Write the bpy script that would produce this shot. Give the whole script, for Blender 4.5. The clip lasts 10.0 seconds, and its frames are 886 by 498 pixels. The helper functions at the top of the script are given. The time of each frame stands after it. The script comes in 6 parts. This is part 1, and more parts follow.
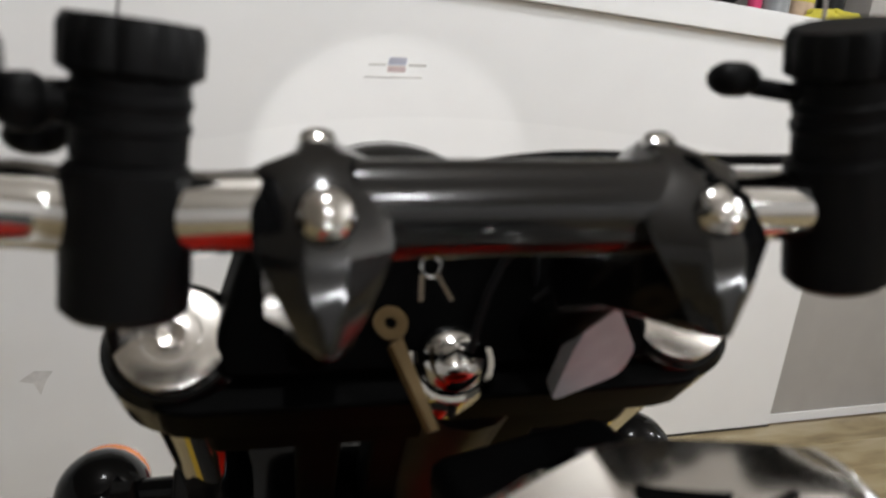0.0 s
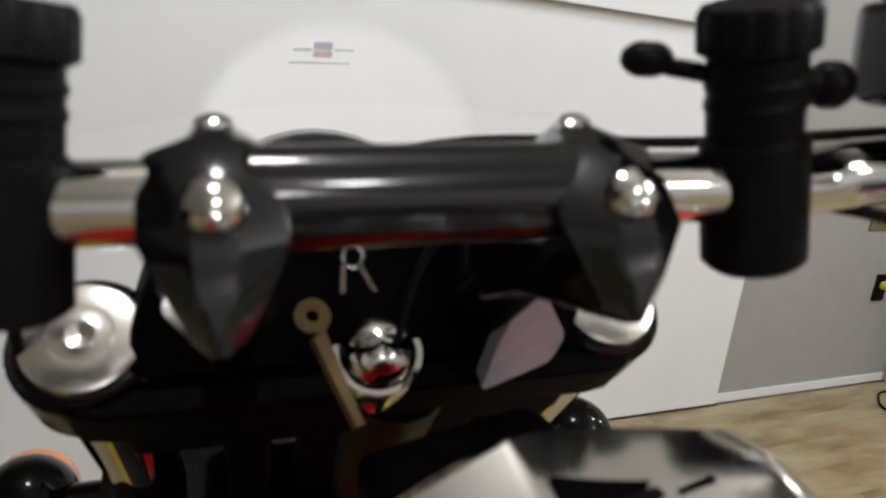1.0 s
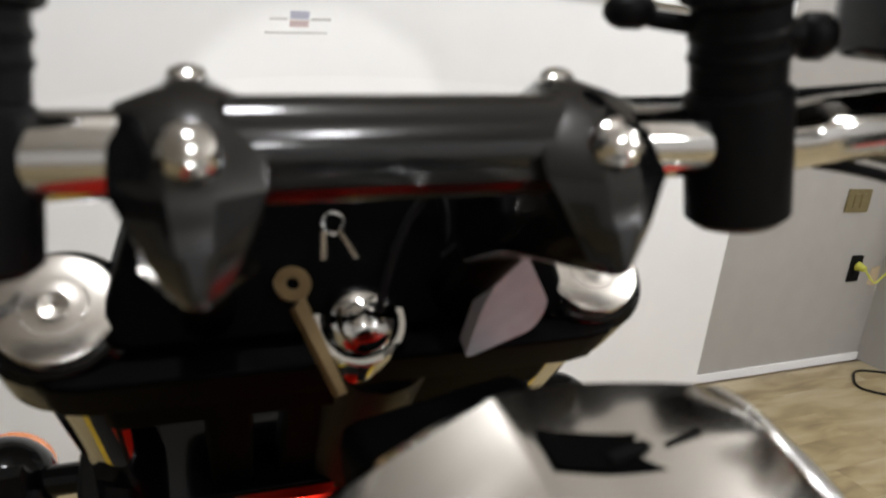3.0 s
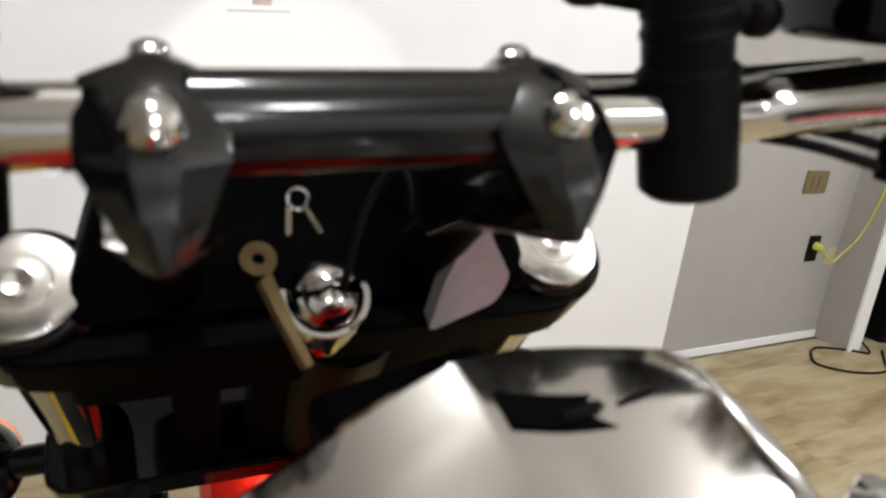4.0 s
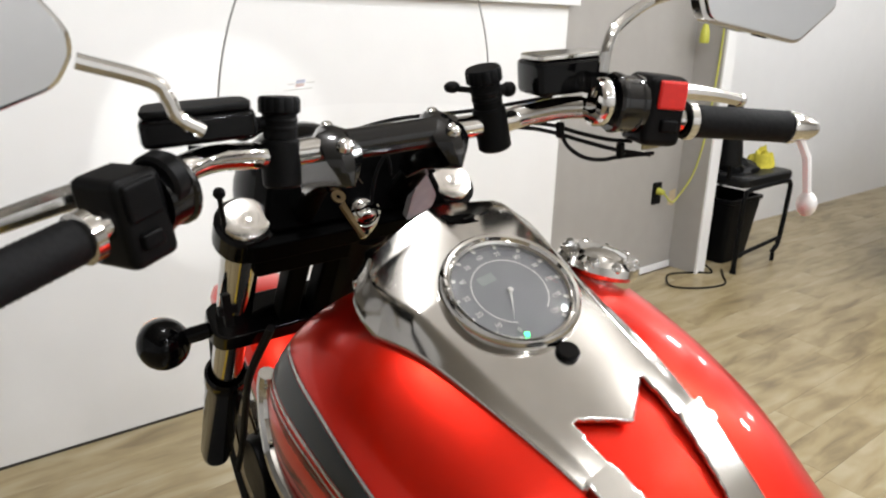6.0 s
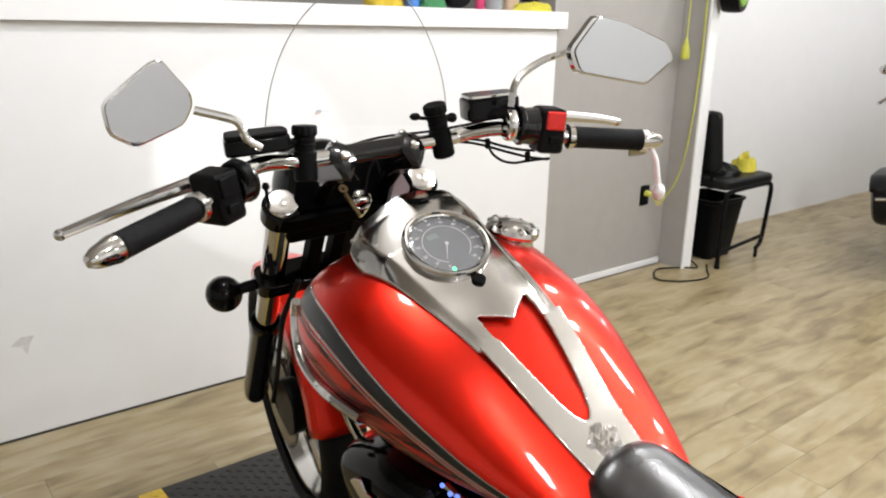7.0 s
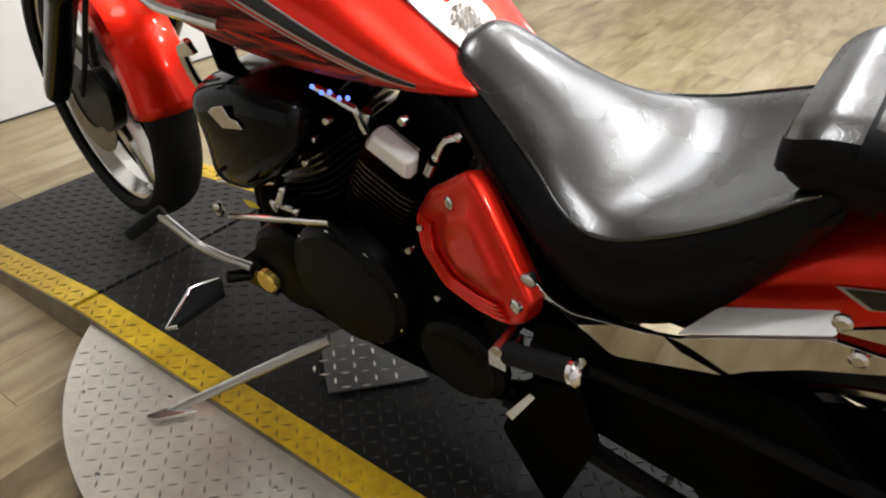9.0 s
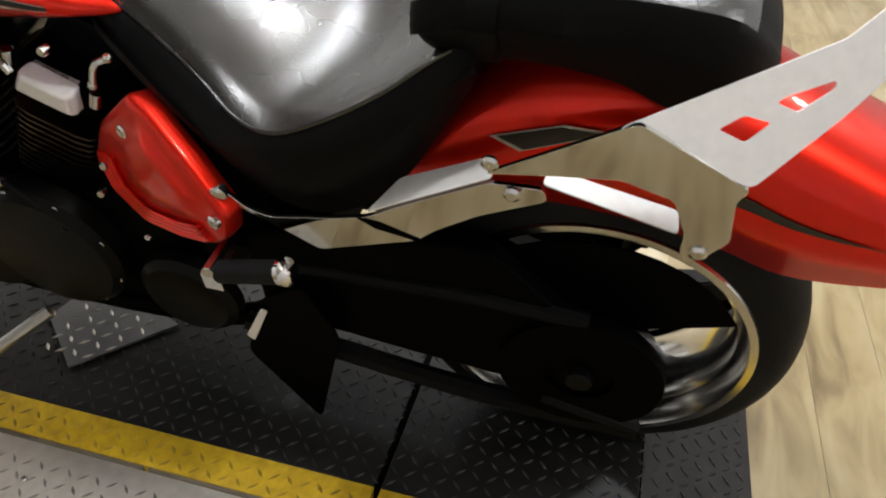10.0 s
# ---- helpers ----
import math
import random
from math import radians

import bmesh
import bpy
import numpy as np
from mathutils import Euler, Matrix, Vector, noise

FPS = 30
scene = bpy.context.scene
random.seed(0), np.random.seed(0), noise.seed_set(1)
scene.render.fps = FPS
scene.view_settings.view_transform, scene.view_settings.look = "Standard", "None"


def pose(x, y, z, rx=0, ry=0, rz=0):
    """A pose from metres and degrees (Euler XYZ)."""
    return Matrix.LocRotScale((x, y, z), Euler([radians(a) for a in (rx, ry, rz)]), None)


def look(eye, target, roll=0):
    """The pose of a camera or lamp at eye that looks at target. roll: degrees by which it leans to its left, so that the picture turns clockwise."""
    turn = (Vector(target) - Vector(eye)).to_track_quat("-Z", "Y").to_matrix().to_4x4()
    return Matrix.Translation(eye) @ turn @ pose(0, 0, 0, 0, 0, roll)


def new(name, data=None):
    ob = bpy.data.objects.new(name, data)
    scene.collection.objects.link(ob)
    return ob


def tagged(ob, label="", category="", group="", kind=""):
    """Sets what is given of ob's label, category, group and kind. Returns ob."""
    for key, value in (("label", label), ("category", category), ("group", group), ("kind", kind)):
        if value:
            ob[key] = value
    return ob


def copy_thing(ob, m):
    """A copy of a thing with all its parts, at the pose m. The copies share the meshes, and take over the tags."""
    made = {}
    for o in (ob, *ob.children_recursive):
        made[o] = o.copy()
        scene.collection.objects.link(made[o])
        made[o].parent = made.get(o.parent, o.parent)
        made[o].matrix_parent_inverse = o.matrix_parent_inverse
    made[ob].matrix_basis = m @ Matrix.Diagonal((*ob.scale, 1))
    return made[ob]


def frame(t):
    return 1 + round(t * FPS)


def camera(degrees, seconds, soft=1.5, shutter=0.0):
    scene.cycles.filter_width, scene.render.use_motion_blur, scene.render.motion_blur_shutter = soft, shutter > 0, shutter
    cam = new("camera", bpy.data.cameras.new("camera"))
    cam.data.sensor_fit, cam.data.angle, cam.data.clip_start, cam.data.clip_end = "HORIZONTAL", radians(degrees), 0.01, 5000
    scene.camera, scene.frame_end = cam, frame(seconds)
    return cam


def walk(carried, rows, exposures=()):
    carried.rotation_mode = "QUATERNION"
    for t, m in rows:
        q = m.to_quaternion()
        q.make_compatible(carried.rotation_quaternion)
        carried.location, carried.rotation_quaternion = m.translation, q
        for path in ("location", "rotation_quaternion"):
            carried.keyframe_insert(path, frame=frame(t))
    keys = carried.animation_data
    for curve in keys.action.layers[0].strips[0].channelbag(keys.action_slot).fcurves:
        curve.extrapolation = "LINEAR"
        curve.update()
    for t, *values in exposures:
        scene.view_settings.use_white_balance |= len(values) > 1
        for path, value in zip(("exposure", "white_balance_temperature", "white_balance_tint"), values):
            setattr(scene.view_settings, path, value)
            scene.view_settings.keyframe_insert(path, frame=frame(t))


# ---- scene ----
cam = camera(61.6, 10.0, soft=2.0)
cam.data.dof.use_dof, cam.data.dof.focus_distance, cam.data.dof.aperture_fstop = True, 1.3, 9.5
PATH = [
    (0, (-0.229, -0.094, 1.264), (0.363, 1.742, 0.735), 7.1),
    (0.5, (-0.212, -0.091, 1.263), (0.487, 1.705, 0.727), 7.0),
    (1, (-0.212, -0.09, 1.263), (0.495, 1.701, 0.721), 6.9),
    (1.5, (-0.213, -0.092, 1.261), (0.509, 1.694, 0.725), 6.7),
    (2, (-0.211, -0.089, 1.255), (0.527, 1.685, 0.7), 6.8),
    (3.5, (-0.211, -0.089, 1.251), (0.568, 1.661, 0.676), 6.8),
    (4, (-0.212, -0.098, 1.25), (0.622, 1.619, 0.653), 7.1),
    (4.5, (-0.198, -0.122, 1.261), (0.696, 1.574, 0.69), 6.6),
    (5, (-0.21, -0.246, 1.305), (0.52, 1.565, 0.876), 5.1),
    (5.5, (-0.324, -0.363, 1.297), (0.681, 1.29, 0.791), 4.2),
    (5.7, (-0.413, -0.416, 1.308), (0.684, 1.151, 0.722), 2.0),
    (6.8, (-0.651, -0.889, 1.402), (0.352, 0.73, 0.791), 1.0),
    (7, (-0.681, -0.937, 1.41), (0.349, 0.677, 0.833), 1.1),
    (7.5, (-0.78, -0.947, 1.359), (0.397, 0.478, 0.594), -0.3),
    (8, (-0.842, -0.931, 1.288), (0.404, 0.33, 0.363), 0.4),
    (8.5, (-0.865, -0.937, 1.224), (0.372, 0.246, 0.19), 2.2),
    (9, (-0.854, -0.962, 1.194), (0.449, 0.075, 0.087), 3.4),
    (9.5, (-0.827, -1.015, 1.171), (0.573, -0.212, -0.01), 2.6),
    (10, (-0.819, -1.085, 1.161), (0.681, -0.576, -0.059), 2.5),
]
walk(cam, [(t, look(eye, target, roll)) for t, eye, target, roll in PATH],
     [(0.0, -0.60), (2.2, -0.60), (3.5, -0.20), (5.0, -0.12), (6.8, 0.0), (8.0, 0.12), (9.0, 0.16), (10.0, 0.18)])

# ---- light ----
world = bpy.data.worlds.new("world")
scene.world = world
world.use_nodes = True
world.node_tree.nodes["Background"].inputs[0].default_value = (0.9, 0.95, 1.0, 1)
world.node_tree.nodes["Background"].inputs[1].default_value = 0.02
scene.view_settings.exposure = 0.0

ROOM = pose(0, 0, 0, 0, 0, 5.2)


def lamp(name, loc, power, size, colour=(0.95, 0.97, 1.0)):
    data = bpy.data.lights.new(name, "POINT")
    data.shadow_soft_size, data.energy, data.color = size, power, colour
    ob = new(name, data)
    ob.matrix_world = Matrix.Translation(loc)
    return ob


LAMPS = [(-0.2, -1.5), (-0.2, 0.4), (1.6, -1.5), (1.75, 0.25), (1.55, -0.6), (2.15, -0.95), (3.8, -1.2), (3.8, 0.5), (6.0, -1.0), (6.0, 0.6), (-0.6, -3.4), (1.6, -3.4)]
CEIL = 3.0
for u, v in LAMPS:
    lamp("ceiling_bulb", ROOM @ Vector((u, v, CEIL - 0.36)), 44, 0.09)


# ---- materials ----
def material(name, colour, rough=0.5, metal=0.0, coat=0.0, grain=None, bump=0.0, scale=40.0, spread=0.15, tone=None, **more):
    """colour varied at two scales by noise; bump adds fine relief."""
    m = bpy.data.materials.new(name)
    m.use_nodes = True
    nt = m.node_tree
    p = nt.nodes["Principled BSDF"]
    p.inputs["Roughness"].default_value = rough
    p.inputs["Metallic"].default_value = metal
    p.inputs["Coat Weight"].default_value = coat
    p.inputs["Coat Roughness"].default_value = 0.03
    for key, value in more.items():
        p.inputs[key.replace("_", " ")].default_value = value
    co = nt.nodes.new("ShaderNodeTexCoord")

    def wave(s, detail=4.0):
        n = nt.nodes.new("ShaderNodeTexNoise")
        n.inputs["Scale"].default_value = s
        n.inputs["Detail"].default_value = detail
        nt.links.new(co.outputs["Object"], n.inputs["Vector"])
        return n.outputs["Fac"]

    fine, broad = wave(scale), wave(scale / 12)
    ramp = nt.nodes.new("ShaderNodeValToRGB")
    dark = [c * (1 - spread) for c in colour]
    light = [min(1, c * (1 + spread)) for c in colour] if tone is None else tone
    ramp.color_ramp.elements[0].position, ramp.color_ramp.elements[1].position = 0.3, 0.7
    ramp.color_ramp.elements[0].color, ramp.color_ramp.elements[1].color = (*dark, 1), (*light, 1)
    mix = nt.nodes.new("ShaderNodeMath")
    mix.operation = "MULTIPLY_ADD"
    mix.inputs[1].default_value = 0.5
    half = nt.nodes.new("ShaderNodeMath")
    half.operation = "MULTIPLY"
    half.inputs[1].default_value = 0.5
    nt.links.new(broad, half.inputs[0])
    nt.links.new(fine, mix.inputs[0])
    nt.links.new(half.outputs[0], mix.inputs[2])
    nt.links.new(mix.outputs[0], ramp.inputs[0])
    nt.links.new(ramp.outputs[0], p.inputs["Base Color"])
    span = nt.nodes.new("ShaderNodeMapRange")
    span.inputs["To Min"].default_value, span.inputs["To Max"].default_value = max(0.02, rough * 0.8), min(1, rough * 1.25 + 0.01)
    nt.links.new(broad, span.inputs["Value"])
    nt.links.new(span.outputs[0], p.inputs["Roughness"])
    if bump:
        b = nt.nodes.new("ShaderNodeBump")
        b.inputs["Strength"].default_value, b.inputs["Distance"].default_value = bump, 0.002
        nt.links.new(fine, b.inputs["Height"])
        nt.links.new(b.outputs[0], p.inputs["Normal"])
    return m


CHROME = material("chrome", (0.63, 0.62, 0.60), 0.05, 1.0, scale=30, spread=0.03)
DULL = material("cast aluminium", (0.5, 0.49, 0.47), 0.3, 1.0, scale=120, spread=0.1, bump=0.1)
CAPMETAL = material("turned aluminium", (0.80, 0.77, 0.73), 0.24, 1.0, scale=70, spread=0.10, bump=0.05)
STEEL = material("polished steel", (0.62, 0.61, 0.59), 0.16, 1.0, scale=60, spread=0.08)
BLACK = material("black gloss paint", (0.002, 0.002, 0.0022), 0.10, 0.0, 0.06, scale=60, Specular_IOR_Level=0.13)
GLOSS = material("deep gloss black enamel", (0.003, 0.003, 0.0033), 0.13, 0.0, 0.3, scale=60, Specular_IOR_Level=0.45)
SATIN = material("black powder coat", (0.004, 0.004, 0.0042), 0.42, 0.0, 0.0, Specular_IOR_Level=0.10, scale=200, bump=0.08)
PLASTIC = material("black plastic", (0.004, 0.004, 0.0043), 0.42, Specular_IOR_Level=0.09, scale=300, bump=0.15)
RUBBER = material("tyre rubber", (0.008, 0.008, 0.0085), 0.62, Specular_IOR_Level=0.12, scale=180, bump=0.3, spread=0.3)
BRONZE = material("dark bronze anodised", (0.07, 0.055, 0.04), 0.22, 0.9, scale=50, spread=0.15)
# lit copy of the seat black: raised gloss gives the tops their sheen
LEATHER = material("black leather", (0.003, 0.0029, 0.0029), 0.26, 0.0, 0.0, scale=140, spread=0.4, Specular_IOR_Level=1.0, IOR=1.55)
RED = material("candy red paint", (0.74, 0.018, 0.006), 0.31, 0.82, 0.45, scale=25, Specular_IOR_Level=0.10, spread=0.06)
DEEPRED = material("deep red paint", (0.22, 0.005, 0.004), 0.35, 0.0, 0.30, Specular_IOR_Level=0.08, scale=14, spread=0.25)
BRASS = material("yellow brass", (0.75, 0.55, 0.12), 0.25, 0.9, scale=60)
WHITE = material("white wall paint", (0.785, 0.785, 0.785), 0.45, scale=9, spread=0.02, bump=0.05)
GREY = material("grey wall paint", (0.34, 0.325, 0.305), 0.6, scale=12, spread=0.05, bump=0.08)
CEILING = material("ceiling paint", (0.40, 0.375, 0.345), 0.8, scale=10, spread=0.03)
YELLOW = material("worn yellow paint", (0.68, 0.42, 0.012), 0.4, scale=50, spread=0.42, bump=0.15, tone=(0.82, 0.55, 0.02))
WORN = material("worn tread tops", (0.035, 0.034, 0.033), 0.34, 0.5, scale=25, spread=0.7, bump=0.1)
# near-white base puts the ceiling's reflection into flange, lip and rocker colour
CAST = material("near-white metal for bright reflections", (0.90, 0.89, 0.875), 0.38, 0.25, scale=90, spread=0.06, bump=0.05)
TREAD = material("dark tread plate", (0.012, 0.011, 0.0105), 0.42, 0.0, scale=50, spread=0.45, bump=0.2, Specular_IOR_Level=0.30)
# shaded copy of the seat black, nearly without gloss so the sides stay dark
SEATDARK = material("seat black, shaded copy", (0.004, 0.0038, 0.0038), 0.5, scale=140, spread=0.3, bump=0.12, Specular_IOR_Level=0.08)
YWORN = material("yellow paint worn dark on the lugs", (0.16, 0.09, 0.012), 0.45, scale=14, spread=0.75, tone=(0.62, 0.40, 0.02))
# scuffed metal, with the lugs' shadow outlines darkened into the colour
DISCWORN = material("scuffed lugs darkened for shadow outlines", (0.20, 0.175, 0.145), 0.36, 0.75, scale=18, spread=0.5, tone=(0.55, 0.52, 0.47))
ALU = material("bare tread plate", (0.68, 0.64, 0.57), 0.34, 0.7, scale=40, spread=0.18, bump=0.15)
ENGINE = material("satin black engine enamel", (0.005, 0.0048, 0.0046), 0.34, Specular_IOR_Level=0.08, scale=120, spread=0.3, bump=0.08)
# black almost without sheen: the deep shade low on the bike is in its colour
NIGHT = material("sheenless black, deep shade built in", (0.0015, 0.0015, 0.0015), 0.5, Specular_IOR_Level=0.02, scale=90)
FLOOR = material("wood vinyl", (0.30, 0.235, 0.15), 0.36, scale=30, spread=0.3, bump=0.05)



def links(m):
    nt = m.node_tree
    return nt, nt.nodes["Principled BSDF"], [n for n in nt.nodes if n.type == "TEX_COORD"][0]


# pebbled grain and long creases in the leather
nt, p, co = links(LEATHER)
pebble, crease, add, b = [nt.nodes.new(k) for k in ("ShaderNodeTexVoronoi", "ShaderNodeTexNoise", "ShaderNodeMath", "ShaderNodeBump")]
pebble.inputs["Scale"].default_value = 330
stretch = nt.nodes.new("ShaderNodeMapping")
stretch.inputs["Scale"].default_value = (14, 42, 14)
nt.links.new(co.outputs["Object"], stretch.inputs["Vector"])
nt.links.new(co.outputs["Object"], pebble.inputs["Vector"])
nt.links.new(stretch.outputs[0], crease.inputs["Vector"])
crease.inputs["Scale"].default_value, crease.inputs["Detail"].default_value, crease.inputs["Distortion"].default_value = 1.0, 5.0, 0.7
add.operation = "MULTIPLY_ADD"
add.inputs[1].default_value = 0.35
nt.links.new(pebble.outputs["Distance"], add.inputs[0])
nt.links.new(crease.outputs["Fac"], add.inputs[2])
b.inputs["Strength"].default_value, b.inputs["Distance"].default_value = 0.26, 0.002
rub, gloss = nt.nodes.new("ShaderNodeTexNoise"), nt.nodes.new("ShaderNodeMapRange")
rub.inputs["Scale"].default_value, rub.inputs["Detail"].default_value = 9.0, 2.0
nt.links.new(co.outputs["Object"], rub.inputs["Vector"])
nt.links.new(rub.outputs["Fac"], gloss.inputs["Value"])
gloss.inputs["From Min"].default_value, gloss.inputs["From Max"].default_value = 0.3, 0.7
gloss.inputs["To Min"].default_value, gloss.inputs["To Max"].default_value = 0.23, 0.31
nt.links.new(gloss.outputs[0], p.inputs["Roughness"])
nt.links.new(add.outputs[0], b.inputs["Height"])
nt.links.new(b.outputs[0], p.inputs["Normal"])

# smoke-dark flames licking along the tank
FLAME = material("flame paint", (0.30, 0.010, 0.005), 0.35, 0.0, 0.30, Specular_IOR_Level=0.08)
nt, p, co = links(FLAME)
lick, shade, stretch = [nt.nodes.new(k) for k in ("ShaderNodeTexNoise", "ShaderNodeValToRGB", "ShaderNodeMapping")]
stretch.inputs["Scale"].default_value, stretch.inputs["Rotation"].default_value = (9, 6.5, 30), (0.42, 0, 0)
lick.inputs["Scale"].default_value, lick.inputs["Detail"].default_value, lick.inputs["Distortion"].default_value = 1.0, 3.0, 2.2
nt.links.new(co.outputs["Object"], stretch.inputs["Vector"])
nt.links.new(stretch.outputs[0], lick.inputs["Vector"])
nt.links.new(lick.outputs["Fac"], shade.inputs[0])
e = shade.color_ramp.elements
e[0].position, e[0].color = 0.40, (0.035, 0.004, 0.004, 1)
e[1].position, e[1].color = 0.60, (0.40, 0.030, 0.020, 1)
nt.links.new(shade.outputs[0], p.inputs["Base Color"])

# ---- building blocks ----


class Geo:
    """Gathers vertices and faces of one mesh."""

    def __init__(self):
        self.v, self.f = [], []

    def add(self, verts, faces):
        n = len(self.v)
        self.v += [Vector(p) for p in verts]
        self.f += [tuple(n + i for i in f) for f in faces]
        return self

    def loft(self, rings, closed=True, caps=True):
        k = len(rings[0])
        verts = [p for r in rings for p in r]
        faces = []
        for a in range(len(rings) - 1):
            for b in range(k if closed else k - 1):
                c = (b + 1) % k
                faces.append((a * k + b, a * k + c, (a + 1) * k + c, (a + 1) * k + b))
        if caps and closed:
            faces.append(tuple(range(k))[::-1])
            faces.append(tuple((len(rings) - 1) * k + i for i in range(k)))
        return self.add(verts, faces)

    def lathe(self, profile, origin=(0, 0, 0), axis=(0, 0, 1), n=32, caps=False):
        """profile: (radius, height along the axis)."""
        axis = Vector(axis).normalized()
        q = axis.to_track_quat("Z", "Y")
        rings = []
        for r, h in profile:
            rings.append([Vector(origin) + q @ Vector((r * math.cos(a), r * math.sin(a), h)) for a in (2 * math.pi * i / n for i in range(n))])
        return self.loft(rings, caps=caps)

    def rod(self, a, b, r0, r1=None, n=16, edge=0.0):
        a, b = Vector(a), Vector(b)
        r1 = r0 if r1 is None else r1
        h = (b - a).length
        e = min(edge or 0.12 * min(r0, r1), h / 3)
        return self.lathe([(r0 - e, 0), (r0, e), (r1, h - e), (r1 - e, h)], a, b - a, n, caps=True)

    def tube(self, path, r, n=12, taper=None):
        pts = [Vector(p) for p in path]
        rings, up = [], None
        for i, p in enumerate(pts):
            t = (pts[min(i + 1, len(pts) - 1)] - pts[max(i - 1, 0)]).normalized()
            if up is None:
                up = t.orthogonal().normalized()
            up = (up - t * up.dot(t)).normalized()
            s = t.cross(up)
            k = r if taper is None else taper[i]
            rings.append([p + k * (up * math.cos(a) + s * math.sin(a)) for a in (2 * math.pi * j / n for j in range(n))])
        return self.loft(rings)

    def plate(self, outline, thick):
        """A flat piece: the outline and the same outline moved by thick."""
        o = [Vector(p) for p in outline]
        k = len(o)
        return self.add(o + [p + Vector(thick) for p in o], [tuple(range(k))[::-1], tuple(range(k, 2 * k))] + [(i, (i + 1) % k, k + (i + 1) % k, k + i) for i in range(k)])

    def box(self, centre, size, turn=None):
        m = turn or Matrix()
        c, (x, y, z) = Vector(centre), [s / 2 for s in size]
        v = [c + m.to_3x3() @ Vector((i * x, j * y, k * z)) for i in (-1, 1) for j in (-1, 1) for k in (-1, 1)]
        return self.add(v, [(0, 1, 3, 2), (4, 6, 7, 5), (0, 4, 5, 1), (2, 3, 7, 6), (0, 2, 6, 4), (1, 5, 7, 3)])

    def ball(self, c, r, n=20, squash=(1, 1, 1)):
        rings = []
        for i in range(1, n // 2):
            a = math.pi * i / (n // 2)
            rings.append([Vector(c) + Vector((r * squash[0] * math.sin(a) * math.cos(b), r * squash[1] * math.sin(a) * math.sin(b), r * squash[2] * math.cos(a))) for b in (2 * math.pi * j / n for j in range(n))])
        return self.loft(rings)

    def moved(self, m):
        self.v = [m @ p for p in self.v]
        return self


def curve(points, steps=8):
    """Points along a smooth line through the given ones."""
    p = [Vector(q) for q in points]
    p = [2 * p[0] - p[1]] + p + [2 * p[-1] - p[-2]]
    out = []
    for i in range(1, len(p) - 2):
        a, b, c, d = p[i - 1 : i + 3]
        for s in range(steps):
            t = s / steps
            out.append(0.5 * (2 * b + (c - a) * t + (2 * a - 5 * b + 4 * c - d) * t * t + (3 * b - a - 3 * c + d) * t**3))
    return out + [p[-2]]


def rounded(outline, r=0.01, steps=3):
    """The outline with its corners cut round."""
    o = [Vector(p) for p in outline]
    out = []
    for i, p in enumerate(o):
        a, b = o[i - 1] - p, o[(i + 1) % len(o)] - p
        k = min(r, a.length * 0.45, b.length * 0.45)
        a, b = p + a.normalized() * k, p + b.normalized() * k
        for s in range(steps + 1):
            t = s / steps
            out.append((1 - t) ** 2 * a + 2 * t * (1 - t) * p + t * t * b)
    return out


def part(name, geo, mat, parent=None, label="", bevel=0.0, sharp=35.0, subdivide=0):
    """One mesh object, under a thing or a part."""
    me = bpy.data.meshes.new(name)
    me.from_pydata([tuple(p) for p in geo.v], [], geo.f)
    bm = bmesh.new()
    bm.from_mesh(me)
    bmesh.ops.recalc_face_normals(bm, faces=bm.faces)
    bm.to_mesh(me)
    bm.free()
    me.materials.append(mat)
    me.shade_smooth()
    me.set_sharp_from_angle(angle=radians(sharp))
    ob = new(name, me)
    if parent is not None:
        ob.parent = parent
    if label:
        ob["label"] = label
    if bevel:
        mod = ob.modifiers.new("bevel", "BEVEL")
        mod.width, mod.segments, mod.limit_method, mod.angle_limit = bevel, 2, "ANGLE", radians(40)
        mod.harden_normals = True
    if subdivide:
        mod = ob.modifiers.new("smooth", "SUBSURF")
        mod.levels = mod.render_levels = subdivide
    return ob


def thing(name, m, label, category, group="", kind=""):
    ob = new(name)
    ob.matrix_world = m
    ob.empty_display_size = 0.1
    return tagged(ob, label, category, group, kind)


def setting(name, geo, mat, label, bevel=0.0):
    ob = part(name, geo.moved(ROOM), mat, None, "", bevel)
    return tagged(ob, label, name.split("_")[0], kind="structure")

# ---- the room ----
W, E, S, N = -4.2, 9.0, -5.0, 3.2  # west, east, south ends and the back of the space behind the half wall
setting("floor", Geo().box(((W + E) / 2, (S + N) / 2, -0.06), (E - W + 0.4, N - S + 0.4, 0.1)), FLOOR, "smooth subfloor under wood-look vinyl planks")
setting("ceiling", Geo().box(((W + E) / 2, (S + N) / 2, CEIL + 0.05), (E - W + 0.4, N - S + 0.4, 0.1)), CEILING, "plain warm grey painted ceiling")
setting("wall_west", Geo().box((W - 0.05, (S + N) / 2, CEIL / 2), (0.1, N - S + 0.2, CEIL)), WHITE, "plain white painted wall")
setting("wall_east", Geo().box((E + 0.05, (S + N) / 2, CEIL / 2), (0.1, N - S + 0.2, CEIL)), WHITE, "plain white painted wall")
setting("wall_south", Geo().box(((W + E) / 2, S - 0.05, CEIL / 2), (E - W, 0.1, CEIL)), WHITE, "plain white painted wall")
setting("wall_back", Geo().box(((W + 2.95) / 2, N + 0.05, CEIL / 2), (2.95 - W, 0.1, CEIL)), GREY, "grey painted wall behind the half wall")
setting("wall_half", Geo().box(((W + 2.015) / 2, 1.975, 0.7), (2.015 - W, 0.30, 1.4)), WHITE, "white painted half wall with a ledge on top", 0.004)
